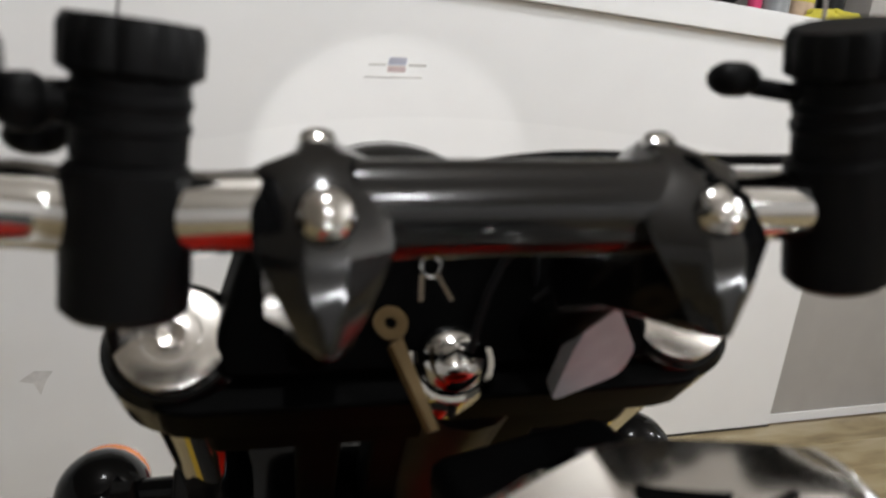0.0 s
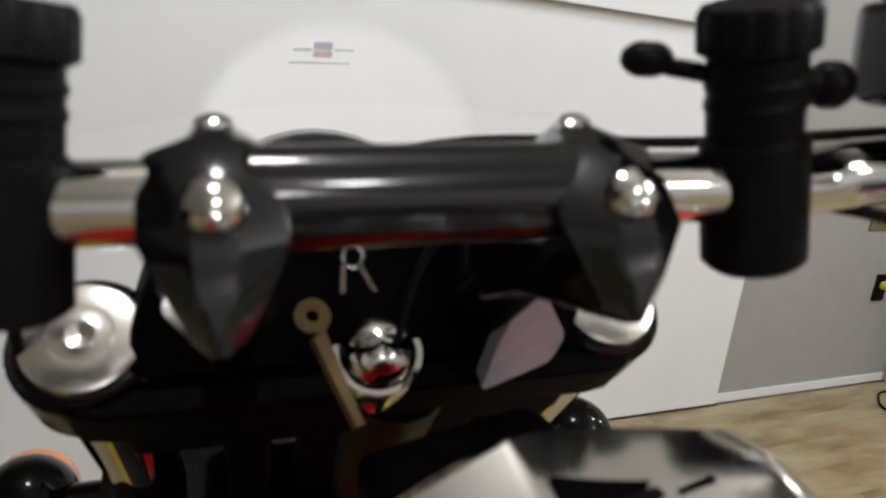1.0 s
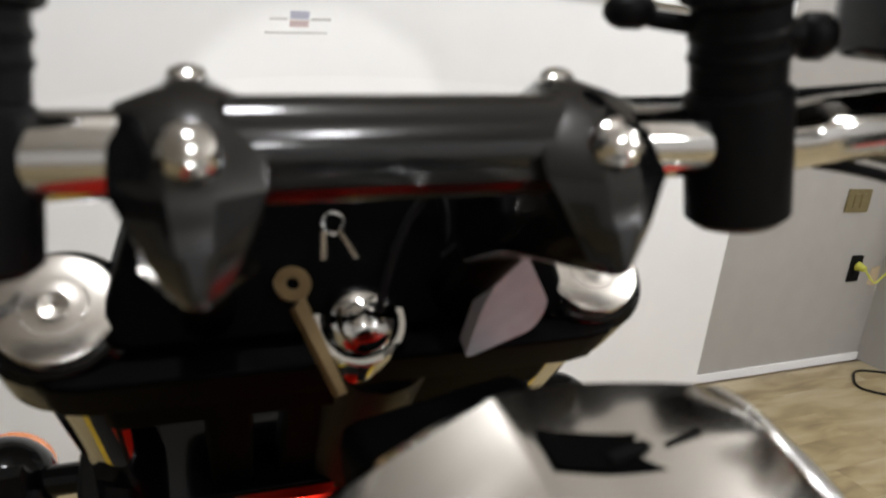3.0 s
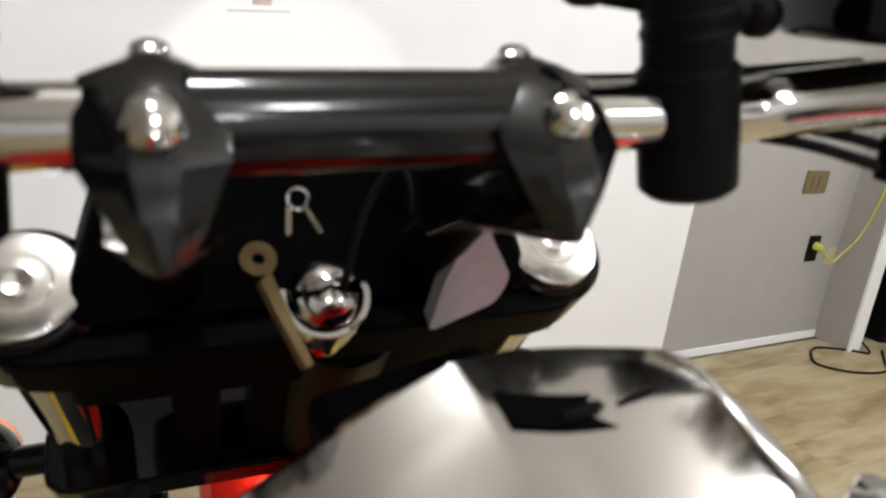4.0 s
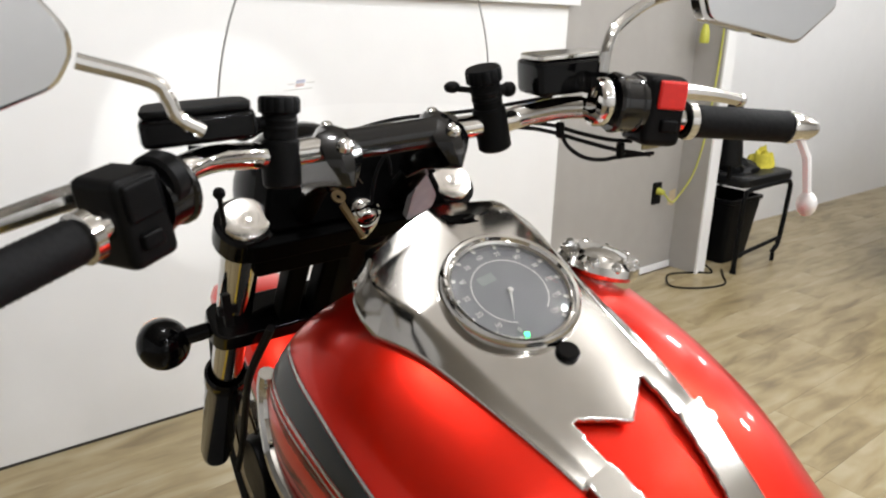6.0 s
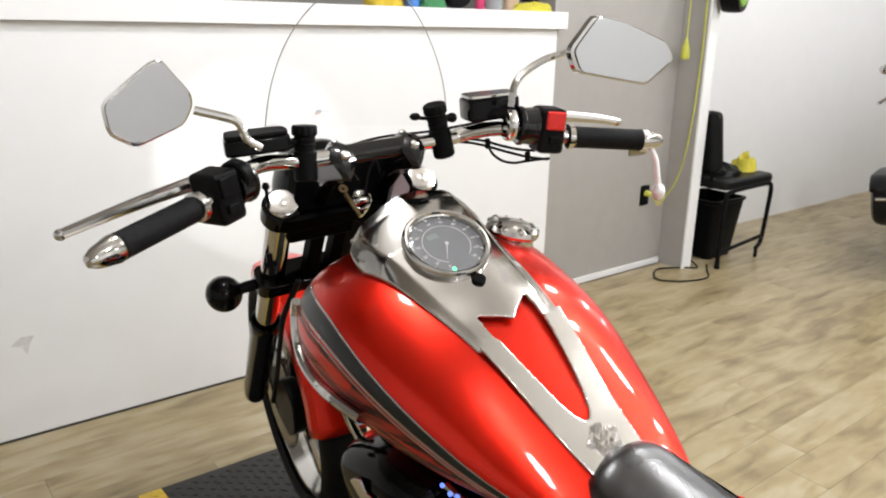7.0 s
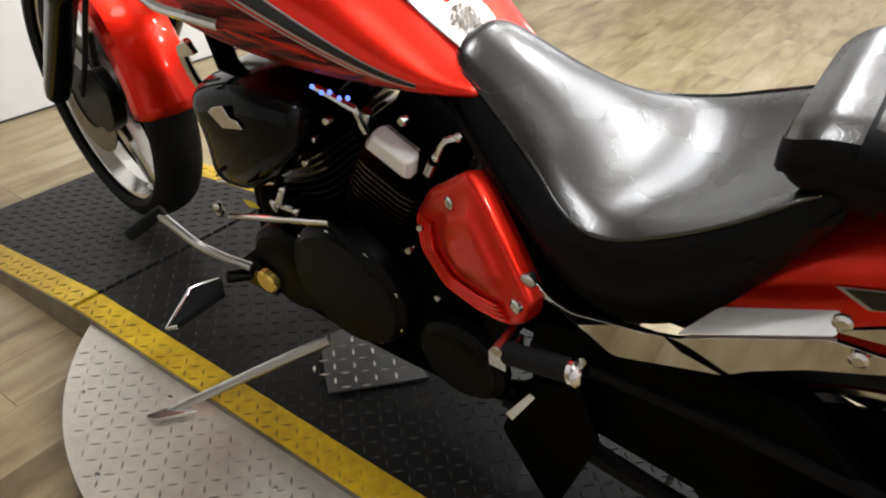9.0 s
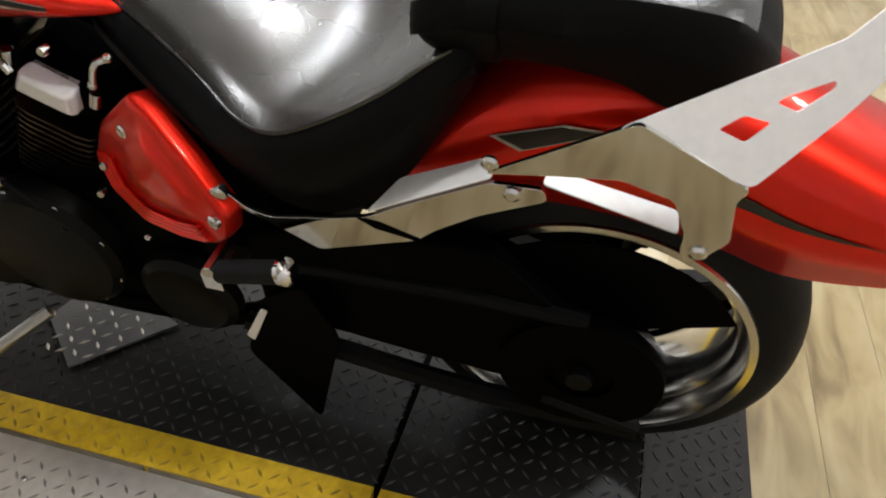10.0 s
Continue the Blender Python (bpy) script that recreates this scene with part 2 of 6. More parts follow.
setting("trim_ledge", Geo().box(((W + 2.045) / 2, 1.965, 1.4405), (2.045 - W, 0.36, 0.08)), WHITE, "white ledge board capping the half wall", 0.004)
setting("wall_grey", Geo().box(((2.016 + 3.06) / 2, 2.5, CEIL / 2), (3.06 - 2.016, 1.3, CEIL)), GREY, "warm grey painted wall with an outlet")
setting("wall_pier", Geo().box((3.10, 1.89, CEIL / 2), (0.078, 0.42, CEIL)), GREY, "grey side of a narrow wall pier")
setting("trim_pier", Geo().box((3.102, 1.672, CEIL / 2), (0.086, 0.014, CEIL)), WHITE, "white corner board on the wall pier", 0.002)
setting("wall_north", Geo().box(((3.14 + E) / 2, 2.15, CEIL / 2), (E - 3.14, 0.1, CEIL)), WHITE, "white painted wall with scuffs near the floor")
setting("baseboard_grey", Geo().box(((2.016 + 3.06) / 2, 1.846, 0.018), (3.058 - 2.018, 0.008, 0.036)), WHITE, "thin white baseboard strip")
# the shadow gap under the wall, drawn as a dark strip
setting("baseboard_half", Geo().box(((W + 2.014) / 2, 1.8235, 0.004), (2.014 - W, 0.004, 0.008)), material("shadow gap dark", (0.03, 0.026, 0.02), 0.7, scale=20, spread=0.5), "thin dark strip for the shadow gap at the wall foot")

for u, v in LAMPS:
    fixture = thing("ceiling_light", ROOM @ pose(u, v, CEIL), "bare bulb pendant on a white ceiling rose", "light", "ceiling lights")
    part("rose", Geo().lathe([(0.06, 0), (0.06, -0.012), (0.045, -0.024), (0.006, -0.026)], n=24), WHITE, fixture)
    part("rod", Geo().rod((0, 0, -0.02), (0, 0, -0.23), 0.006, n=10), WHITE, fixture)
    part("socket", Geo().lathe([(0.006, -0.22), (0.022, -0.225), (0.024, -0.265), (0.015, -0.27)], n=20), WHITE, fixture)

# ---- the turntable platform ----
TOP, NOSE, FLAT0, FLAT1, TAIL = 0.088, 1.25, 0.56, -1.17, -1.38
UL, UR, STRIP = -0.29, 0.43, 0.07


def deck_height(v):
    if v > FLAT0:
        return 0.004 + (TOP - 0.004) * (NOSE - v) / (NOSE - FLAT0)
    if v < FLAT1:
        return 0.004 + (TOP - 0.004) * (v - TAIL) / (FLAT1 - TAIL)
    return TOP


def slab(u0, u1, v0, v1, lift=0.0):
    """A wedge or block of the platform, from the floor up to the deck."""
    a, b = deck_height(v0) + lift, deck_height(v1) + lift
    return Geo().add([(u0, v0, 0), (u1, v0, 0), (u1, v1, 0), (u0, v1, 0), (u0, v0, a), (u1, v0, a), (u1, v1, b), (u0, v1, b)],
                     [(0, 3, 2, 1), (4, 5, 6, 7), (0, 1, 5, 4), (1, 2, 6, 5), (2, 3, 7, 6), (3, 0, 4, 7)])


def lugs(u0, u1, v0, v1, pitch=0.027, length=0.025, width=0.0065, high=0.0022, flat=None):
    """Raised tread marks in alternating directions."""
    g, verts, faces = Geo(), [], []
    nu, nv = int((u1 - u0) / pitch), int((v1 - v0) / pitch)
    for i in range(nu):
        for j in range(nv):
            cu, cv = u0 + (i + 0.5) * pitch, v0 + (j + 0.5) * pitch
            if flat and not flat(cu, cv):
                continue
            a = radians(45 if (i + j) % 2 else -45)
            du, dv = math.cos(a), math.sin(a)
            n = len(verts)
            for s, w in ((-1, 0), (0, 1), (1, 0), (0, -1)):
                pu = cu + du * s * length / 2 - dv * w * width / 2
                pv = cv + dv * s * length / 2 + du * w * width / 2
                verts.append((pu, pv, deck_height(pv) - 0.0004))
            for s in (-0.28, 0.28):
                verts.append((cu + du * s * length, cv + dv * s * length, deck_height(cv + dv * s * length) + high))
            faces += [(n, n + 3, n + 4), (n, n + 4, n + 1), (n + 1, n + 4, n + 5), (n + 3, n + 5, n + 4), (n + 1, n + 5, n + 2), (n + 3, n + 2, n + 5)]
    g.v, g.f = [Vector(p) for p in verts], faces
    return g


platform = thing("turntable_platform", Matrix(ROOM), "dark tread-plate motorcycle platform with yellow painted edges", "platform")
for v0, v1 in ((TAIL, FLAT1), (FLAT1 + 0.002, -0.751), (-0.739, 0.553), (0.567, NOSE)):
    part("deck", slab(UL + STRIP, UR - STRIP, v0, v1), TREAD, platform, bevel=0.0015)
    part("yellow_edge", slab(UL, UL + STRIP - 0.0005, v0, v1), YELLOW, platform, "worn yellow painted tread-plate edge", bevel=0.0015)
    part("yellow_edge", slab(UR - STRIP + 0.0005, UR, v0, v1), YELLOW, platform, "worn yellow painted tread-plate edge", bevel=0.0015)
SIDE = material("dirty bare side plate", (0.20, 0.165, 0.12), 0.5, 0.5, scale=18, spread=0.5, bump=0.4, tone=(0.34, 0.29, 0.22))
for v0, v1 in ((TAIL, FLAT1), (FLAT1, -0.36), (-0.354, FLAT0), (FLAT0, NOSE - 0.02)):
    part("side_plate", slab(UL - 0.004, UL - 0.0006, v0 + 0.002, v1 - 0.002, -0.0025), SIDE, platform, "bare metal tread-plate side")
tagged(part("tread", lugs(UL + STRIP, UR - STRIP, TAIL + 0.01, NOSE - 0.01), WORN, platform), kind="stuff")
tagged(part("yellow_tread", lugs(UL, UL + STRIP, TAIL + 0.01, NOSE - 0.01), YWORN, platform), kind="stuff")
tagged(part("yellow_tread", lugs(UR - STRIP, UR, TAIL + 0.01, NOSE - 0.01), YWORN, platform), kind="stuff")
jack = thing("tread_plate_offcut", ROOM @ pose(-0.03, -0.10, TOP), "loose light grey tread-plate piece lying on the platform", "metal plate")
part("plate", Geo().plate([(-0.11, 0.003, 0.002), (-0.11 + 0.165, -0.133, 0.002), (0.062, -0.115, 0.002), (0.105, 0.0, 0.002), (0.14, 0.10, 0.002), (0.0, 0.13, 0.002)], (0, 0, 0.006)), material("grey tread plate", (0.16, 0.16, 0.16), 0.4, 0.6, scale=40, spread=0.2), jack, bevel=0.001)
off = Geo()
for i in range(6):
    for j in range(6):
        cu, cv = -0.075 + i * 0.03, -0.075 + j * 0.03
        if -0.8 * cu - 0.085 > cv or cv > 0.105 - 0.1 * cu or cu > 0.085 + 0.3 * cv:
            continue
        a = radians(45 if (i + j) % 2 else -45)
        du, dv = math.cos(a), math.sin(a)
        p = [(cu + du * s * 0.013 - dv * w * 0.004, cv + dv * s * 0.013 + du * w * 0.004, 0.0076) for s, w in ((-1, 0), (0, 1), (1, 0), (0, -1))]
        p += [(cu + du * s, cv + dv * s, 0.0098) for s in (-0.007, 0.007)]
        off.add(p, [(0, 3, 4), (0, 4, 1), (1, 4, 5), (3, 5, 4), (1, 5, 2), (3, 2, 5)])
tagged(part("plate_tread", off, ALU, jack), kind="stuff")

disc = thing("turntable_disc", ROOM @ pose(0.1, -0.09, 0), "round bare metal tread-plate turntable disc under the platform", "turntable")
RD, ZD = 0.70, TOP - 0.012
CHORD = UL - 0.1 - 0.003


def segment(z0, z1):
    a = math.acos(-CHORD / RD)
    o = [(-RD * math.cos(t), RD * math.sin(t), z0) for t in (a - 2 * a * i / 60 for i in range(61))]
    return Geo().plate(o, (0, 0, z1 - z0))


part("disc_plate", segment(ZD - 0.008, ZD), ALU, disc, bevel=0.001)
part("foot_ring", Geo().lathe([(0.36, 0.0), (0.38, 0.0), (0.38, ZD - 0.01), (0.36, ZD - 0.01), (0.36, 0.0)], n=48), SATIN, disc)
flat_lugs = Geo()
for i in range(18):
    for j in range(52):
        cu, cv = -RD + 0.01 + (i + 0.5) * 0.027, -RD + (j + 0.5) * 0.027
        if cu > CHORD - 0.014 or math.hypot(cu, cv) > RD - 0.018:
            continue
        a = radians(45 if (i + j) % 2 else -45)
        du, dv = math.cos(a), math.sin(a)
        p = [(cu + du * s * 0.0125 - dv * w * 0.0032, cv + dv * s * 0.0125 + du * w * 0.0032, ZD - 0.0004) for s, w in ((-1, 0), (0, 1), (1, 0), (0, -1))]
        p += [(cu + du * s, cv + dv * s, ZD + 0.0016) for s in (-0.007, 0.007)]
        flat_lugs.add(p, [(0, 3, 4), (0, 4, 1), (1, 4, 5), (3, 5, 4), (1, 5, 2), (3, 2, 5)])
tagged(part("disc_tread", flat_lugs, DISCWORN, disc), kind="stuff")
for ang, rad in ((163, 0.665), (143, 0.665), (183, 0.665), (203, 0.665), (150, 0.5), (190, 0.47)):
    c = Vector((rad * math.cos(radians(ang)), rad * math.sin(radians(ang)), ZD))
    if c.x < CHORD - 0.02:
        part("screw", Geo().lathe([(0.0005, 0.003), (0.004, 0.0028), (0.006, 0.0)], c, n=12), STEEL, disc)

# ---- the red motorcycle ----
BIKE = pose(0.181, -1.026, 0.086, -1.09, -10.47, 4.91)
HEAD = Vector((0, 1.24, 1.06))
STEER = Matrix.Translation(HEAD) @ Matrix.Rotation(radians(-10.5), 4, Vector((0, -math.sin(radians(33)), math.cos(radians(33))))) @ Matrix.Translation(-HEAD)
bike = thing("motorcycle", BIKE, "red cruiser motorcycle with chrome trim, leaning on its side stand", "motorcycle")


def lerp_rows(rows, y):
    """Interpolates smoothly in rows of (y, a, b, ...), y falling or rising."""
    rows = sorted(rows)
    if y <= rows[0][0]:
        return rows[0][1:]
    for i in range(len(rows) - 1):
        if y <= rows[i + 1][0]:
            a, b = rows[i], rows[i + 1]
            c = rows[i + 2] if i + 2 < len(rows) else b
            z = rows[i - 1] if i else a
            t = (y - a[0]) / (b[0] - a[0])
            out = []
            for k in range(1, len(a)):
                ma = (b[k] - z[k]) / (b[0] - z[0]) * (b[0] - a[0])
                mb = (c[k] - a[k]) / (c[0] - a[0]) * (b[0] - a[0])
                out.append((2 * t**3 - 3 * t**2 + 1) * a[k] + (t**3 - 2 * t**2 + t) * ma + (-2 * t**3 + 3 * t**2) * b[k] + (t**3 - t**2) * mb)
            return out
    return rows[-1][1:]


# -- tank: half width, top, height of the widest line, bottom
TANK = [
    (1.262, 0.070, 0.955, 0.92, 0.88),
    (1.245, 0.128, 0.978, 0.91, 0.845),
    (1.21, 0.178, 0.998, 0.897, 0.81),
    (1.15, 0.205, 1.016, 0.884, 0.780),
    (1.05, 0.215, 1.024, 0.872, 0.760),
    (0.95, 0.210, 0.991, 0.856, 0.752),
    (0.85, 0.190, 0.940, 0.832, 0.750),
    (0.75, 0.153, 0.859, 0.800, 0.752),
    (0.68, 0.118, 0.805, 0.781, 0.753),
    (0.63, 0.085, 0.783, 0.770, 0.752),
]


def tank_z(x, y):
    w, top, mid, low = lerp_rows(TANK, y)
    return mid + (top - mid) * max(0.0, 1 - min(1, abs(x) / w) ** 2.7) ** 0.37


def tank_ring(y, n=40, grow=0.0):
    w, top, mid, low = lerp_rows(TANK, y)
    ring = []
    for i in range(n):
        a = 2 * math.pi * i / n
        c, s = math.cos(a), math.sin(a)
        x = math.copysign(abs(c) ** 0.74, c) * (w + grow)
        z = mid + (top - mid + grow) * abs(s) ** 0.74 if s > 0 else mid - (mid - low + grow) * abs(s) ** 1.1
        ring.append((x, y, z))
    return ring


def tank_side(y, a, grow=0.0):
    """A point on the tank's left side at the angle a from the widest line, upwards."""
    w, top, mid, low = lerp_rows(TANK, y)
    c, s = math.cos(a), math.sin(a)
    z = mid + (top - mid + grow) * abs(s) ** 0.74 if s > 0 else mid - (mid - low + grow) * abs(s) ** 1.1
    return Vector((-abs(c) ** 0.74 * (w + grow), y, z))


ys = [1.262 - i * (1.262 - 0.63) / 48 for i in range(49)]
part("fuel_tank", Geo().loft([tank_ring(y) for y in ys]), RED, bike, "glossy candy red teardrop fuel tank", sharp=60)


def band(lo, hi, y0, y1, grow, steps=40, across=4):
    """A strip on the tank's left side between two angles given as functions of y."""
    g = Geo()
    rows = []
    for i in range(steps + 1):
        y = y0 + (y1 - y0) * i / steps
        rows.append([tank_side(y, lo(y) + (hi(y) - lo(y)) * j / across, grow) for j in range(across + 1)])
    k = across + 1
    verts = [p for r in rows for p in r]
    faces = [(a * k + b, a * k + b + 1, (a + 1) * k + b + 1, (a + 1) * k + b) for a in range(steps) for b in range(across)]
    return g.add(verts, faces)


# -- console
GC, GN = Vector((0.0, 1.003, 1.041)), Vector((0, -0.49, 0.872)).normalized()
CONSOLE = [(1.118, 0.096), (1.10, 0.114), (1.07, 0.117), (1.0, 0.102), (0.90, 0.085), (0.80, 0.067), (0.72, 0.053), (0.681, 0.047)]
CREST = [(1.118, 1.099), (1.09, 1.086), (1.003, 1.038), (0.96, 1.014), (0.933, 0.999), (0.865, 0.963), (0.80, 0.911), (0.734, 0.850), (0.681, 0.812)]


def console_z(x, y):
    """Height of the console's top: flat across, bent down to the tank along its sides."""
    (w,), (crest,) = lerp_rows(CONSOLE, y), lerp_rows(CREST, y)
    k = min(1.0, abs(x) / w)
    low = max(tank_z(w, y) + 0.004, 1.051 - (1.11 - y) * 0.75)
    bend = max(0.0, (k - 0.80) / 0.20)
    crest -= (0.23 * max(0.0, -x) + 0.05 * max(0.0, x) + 0.7 * max(0.0, x - 0.082)) * max(0.0, min(1.0, (y - 1.03) / 0.07))
    return (crest - 0.012 * k * k) * (1 - bend**1.5) + low * bend**1.5 if crest - 0.012 > low else crest


def console():
    g, rows = Geo(), []
    nx, ny = 84, 210
    for i in range(ny + 1):
        y = 1.118 - (1.118 - 0.681) * i / ny
        (w,) = lerp_rows(CONSOLE, y)
        rows.append([Vector((w * (2 * j / nx - 1), y - 0.28 * max(0.0, w * (2 * j / nx - 1) - 0.02) * max(0.0, (y - 1.04) / 0.078), console_z(w * (2 * j / nx - 1), y))) for j in range(nx + 1)])
    lip = [Vector((p.x * 1.01, p.y + 0.010, p.z - 0.006)) for p in rows[0]]
    drop = [Vector((p.x * 0.93, p.y + 0.020, p.z - 0.055)) for p in rows[0]]
    rows = [drop, lip] + rows
    k = nx + 1
    faces = []
    for a in range(ny + 2):
        for b in range(nx):
            c = (rows[a][b] + rows[a + 1][b + 1]) / 2
            if (c - GC).length < 0.0625:
                continue
            if 0.732 < c.y < 0.886:
                half = 0.047 * ((c.y - 0.732) / 0.130) ** 0.5 if c.y < 0.862 else 0.047
                if abs(c.x) < half and not (c.y > 0.862 + 0.6 * abs(c.x)):
                    continue
            faces.append((a * k + b, a * k + b + 1, (a + 1) * k + b + 1, (a + 1) * k + b))
    g.add([p for r in rows for p in r], faces)
    return g


PLATED = material("slightly hazy chrome", (0.61, 0.595, 0.57), 0.12, 1.0, scale=40, spread=0.06, bump=0.02)
ob = part("console", console(), PLATED, bike, "mirror chrome tank console", sharp=45)
mod = ob.modifiers.new("thickness", "SOLIDIFY")
mod.thickness, mod.offset = 0.006, -1

# -- dark slot sunk behind the console's front lip
rows = []
for d, h in ((0.0, 0.0), (0.006, -0.0005), (0.012, 0.0)):
    rows.append([Vector((x, 1.104 - 0.010 * math.sin(math.pi * (x - 0.006) / 0.086) - d, console_z(x, 1.104 - 0.010 * math.sin(math.pi * (x - 0.006) / 0.086) - d) + 0.0016 + h)) for x in [0.006 + 0.086 * j / 16 for j in range(17)]])
win = part("indicator_window", Geo().loft(rows, closed=False), NIGHT, bike, "black slot behind the console's front lip")
for x in (0.03, 0.05, 0.07):
    part("indicator_lens", Geo().box((x, 1.090, console_z(x, 1.090) + 0.0022), (0.014, 0.004, 0.0015)), SATIN, win)

# -- gauge
DIAL = material("dial face", (0.15, 0.15, 0.153), 0.5, scale=60)
MARK = material("dial print", (0.55, 0.53, 0.48), 0.5, scale=60, spread=0.02)
GREEN = material("green indicator", (0.0, 0.4, 0.1), 0.4, Emission_Color=(0.05, 1.0, 0.3, 1), Emission_Strength=6.0)
gauge = part("gauge", Geo().lathe([(0.064, -0.04), (0.067, -0.010), (0.0698, 0.0), (0.0685, 0.006), (0.0655, 0.009), (0.0625, 0.008), (0.0605, 0.004), (0.0595, 0.005), (0.0575, 0.003), (0.0565, -0.004)], GC, GN, 56), CHROME, bike, "round speedometer with a chrome bezel")
part("dial", Geo().lathe([(0.0605, -0.004), (0.001, -0.004)], GC, GN, 48), DIAL, gauge)
Q = GN.to_track_quat("Z", "Y")
gx, gy = Vector((1, 0, 0)), GN.cross(Vector((1, 0, 0)))
gy = gy if gy.y > 0 else -gy


def on_dial(r, ang, h=0.0):
    return GC + gx * r * math.sin(ang) + gy * r * math.cos(ang) + GN * (h - 0.0035)


ring = Geo()
ring.loft([[on_dial(r, radians(-150 + 300 * i / 60), 0.0006) for i in range(61)] for r in (0.0370, 0.0382)], closed=False)
part("dial_ring", ring, MARK, gauge)
for i in range(13):
    a = radians(-150 + 25 * i)
    g = Geo().loft([[on_dial(r, a + s, 0.0006) for s in (-0.03, 0.03)] for r in (0.0525, 0.0575)], closed=False)
    part("tick", g, MARK, gauge)
FONT = bpy.data.curves.new("figures", "FONT").font


def writing(name, text, size, m, mat, parent, label="", depth=0.0002):
    """Flat letters of the built-in font as a mesh."""
    cu = bpy.data.curves.new(name, "FONT")
    cu.body, cu.size, cu.align_x, cu.align_y, cu.extrude = text, size, "CENTER", "CENTER", depth
    tmp = bpy.data.objects.new(name, cu)
    me = bpy.data.meshes.new_from_object(tmp)
    bpy.data.objects.remove(tmp)
    me.transform(m)
    me.materials.append(mat)
    ob = new(name, me)
    ob.parent = parent
    if label:
        ob["label"] = label
    return ob


for i in range(13):
    a = radians(-150 + 25 * i)
    c = on_dial(0.0455, a, 0.0007)
    m = Matrix.Translation(c) @ Matrix((gx, gy, GN)).transposed().to_4x4()
    writing("figure", str(10 * i), 0.0072, m, MARK, gauge)
part("needle", Geo().add([on_dial(0.0012, radians(125), 0.002), on_dial(0.0012, radians(-55), 0.002), on_dial(0.036, radians(215), 0.0025)], [(0, 1, 2)]).rod(on_dial(0, 0, 0), on_dial(0, 0, 0.003), 0.003), MARK, gauge)
part("display", Geo().loft([[on_dial(0, 0, 0.0006) + gx * u + gy * v for u in (-0.021, -0.003)] for v in (0.016, 0.026)], closed=False), material("lcd", (0.2, 0.22, 0.2), 0.3, scale=80), gauge)
part("indicator", Geo().lathe([(0.0005, 0.001), (0.0022, 0.0008), (0.0026, 0.0)], on_dial(0.050, radians(203)), GN, 16), GREEN, gauge, "lit green neutral lamp")
GLASS = bpy.data.materials.new("clear glass")
GLASS.use_nodes = True
gp = GLASS.node_tree.nodes["Principled BSDF"]
gp.inputs["Transmission Weight"].default_value, gp.inputs["Roughness"].default_value, gp.inputs["IOR"].default_value = 1.0, 0.01, 1.45
lens = part("gauge_glass", Geo().lathe([(0.061, 0.0), (0.05, 0.0035), (0.03, 0.0055), (0.001, 0.006)], GC, GN, 48), GLASS, gauge)
lens.visible_shadow = False
part("reset_knob", Geo().rod(Vector((0.0, 0.938, 0.990)), Vector((0.0, 0.932, 1.004)), 0.0125, 0.011, 20), BLACK, gauge)
rows = []
for i in range(15):
    row = []
    for j in range(40):
        a_, t_ = 2 * math.pi * j / 40, 1 - i / 14.5
        x_, y_ = 0.026 * t_ * math.cos(a_) * (1 + 0.16 * math.sin(5 * a_)), 0.704 + 0.019 * t_ * math.sin(a_) * (1 + 0.16 * math.sin(5 * a_))
        bumps = abs(math.sin(330 * x_)) * abs(math.sin(370 * y_ + 1.0))
        row.append(Vector((x_, y_, console_z(x_, y_) - 0.001 + (0.0150 * bumps + 0.004 * (1 - t_)) * min(1, 4 * (1 - t_)))))
    rows.append(row)
part("console_ornament", Geo().loft(rows), CAPMETAL, bike, "small ornate chrome crest", sharp=70)

cap = part("fuel_cap", Geo().lathe([(0.040, -0.02), (0.040, 0.0), (0.044, 0.001), (0.046, 0.006), (0.044, 0.014), (0.036, 0.019), (0.031, 0.017), (0.028, 0.021), (0.015, 0.025), (0.001, 0.026)], (0.152, 1.03, tank_z(0.152, 1.03) + 0.004), (0.32, -0.15, 0.95), 36), CHROME, bike, "round chrome fuel cap")
ax = Vector((0.32, -0.15, 0.95)).normalized()
for i in range(10):
    q = ax.to_track_quat("Z", "Y")
    a = 2 * math.pi * i / 10
    part("cap_lobe", Geo().ball(Vector((0.152, 1.03, tank_z(0.152, 1.03) + 0.004)) + q @ Vector((0.038 * math.cos(a), 0.038 * math.sin(a), 0.013)), 0.0075, 10), CHROME, cap)

# -- tank graphics and trim
STRIPE = material("charcoal stripe paint", (0.006, 0.0057, 0.0057), 0.3, 0.0, 0.10, scale=30)
SILVER = material("silver pinstripe", (0.45, 0.42, 0.40), 0.25, 0.5, 0.6, scale=60)


def fall(a, b, y):
    """An angle that runs from a at the front to b at the rear."""
    t = (1.19 - y) / (1.19 - 0.70)
    return a + (b - a) * t


part("stripe", band(lambda y: fall(0.50, -0.02, y), lambda y: fall(0.74, 0.06, y), 1.20, 0.70, 0.0006), STRIPE, bike, "charcoal swoosh stripe on the tank")
part("pinstripe", band(lambda y: fall(0.75, 0.065, y), lambda y: fall(0.775, 0.085, y), 1.20, 0.70, 0.0008, across=1), SILVER, bike)
part("pinstripe", band(lambda y: fall(0.46, -0.045, y), lambda y: fall(0.49, -0.025, y), 1.20, 0.70, 0.0008, across=1), SILVER, bike)
part("pinstripe", band(lambda y: fall(0.40, -0.075, y), lambda y: fall(0.42, -0.06, y), 1.20, 0.70, 0.0008, across=1), SILVER, bike)
part("flame_panel", band(lambda y: fall(-0.75, -0.62, y), lambda y: fall(0.38, -0.08, y), 1.20, 0.72, 0.0005), FLAME, bike, "dark red flame panel low on the tank")
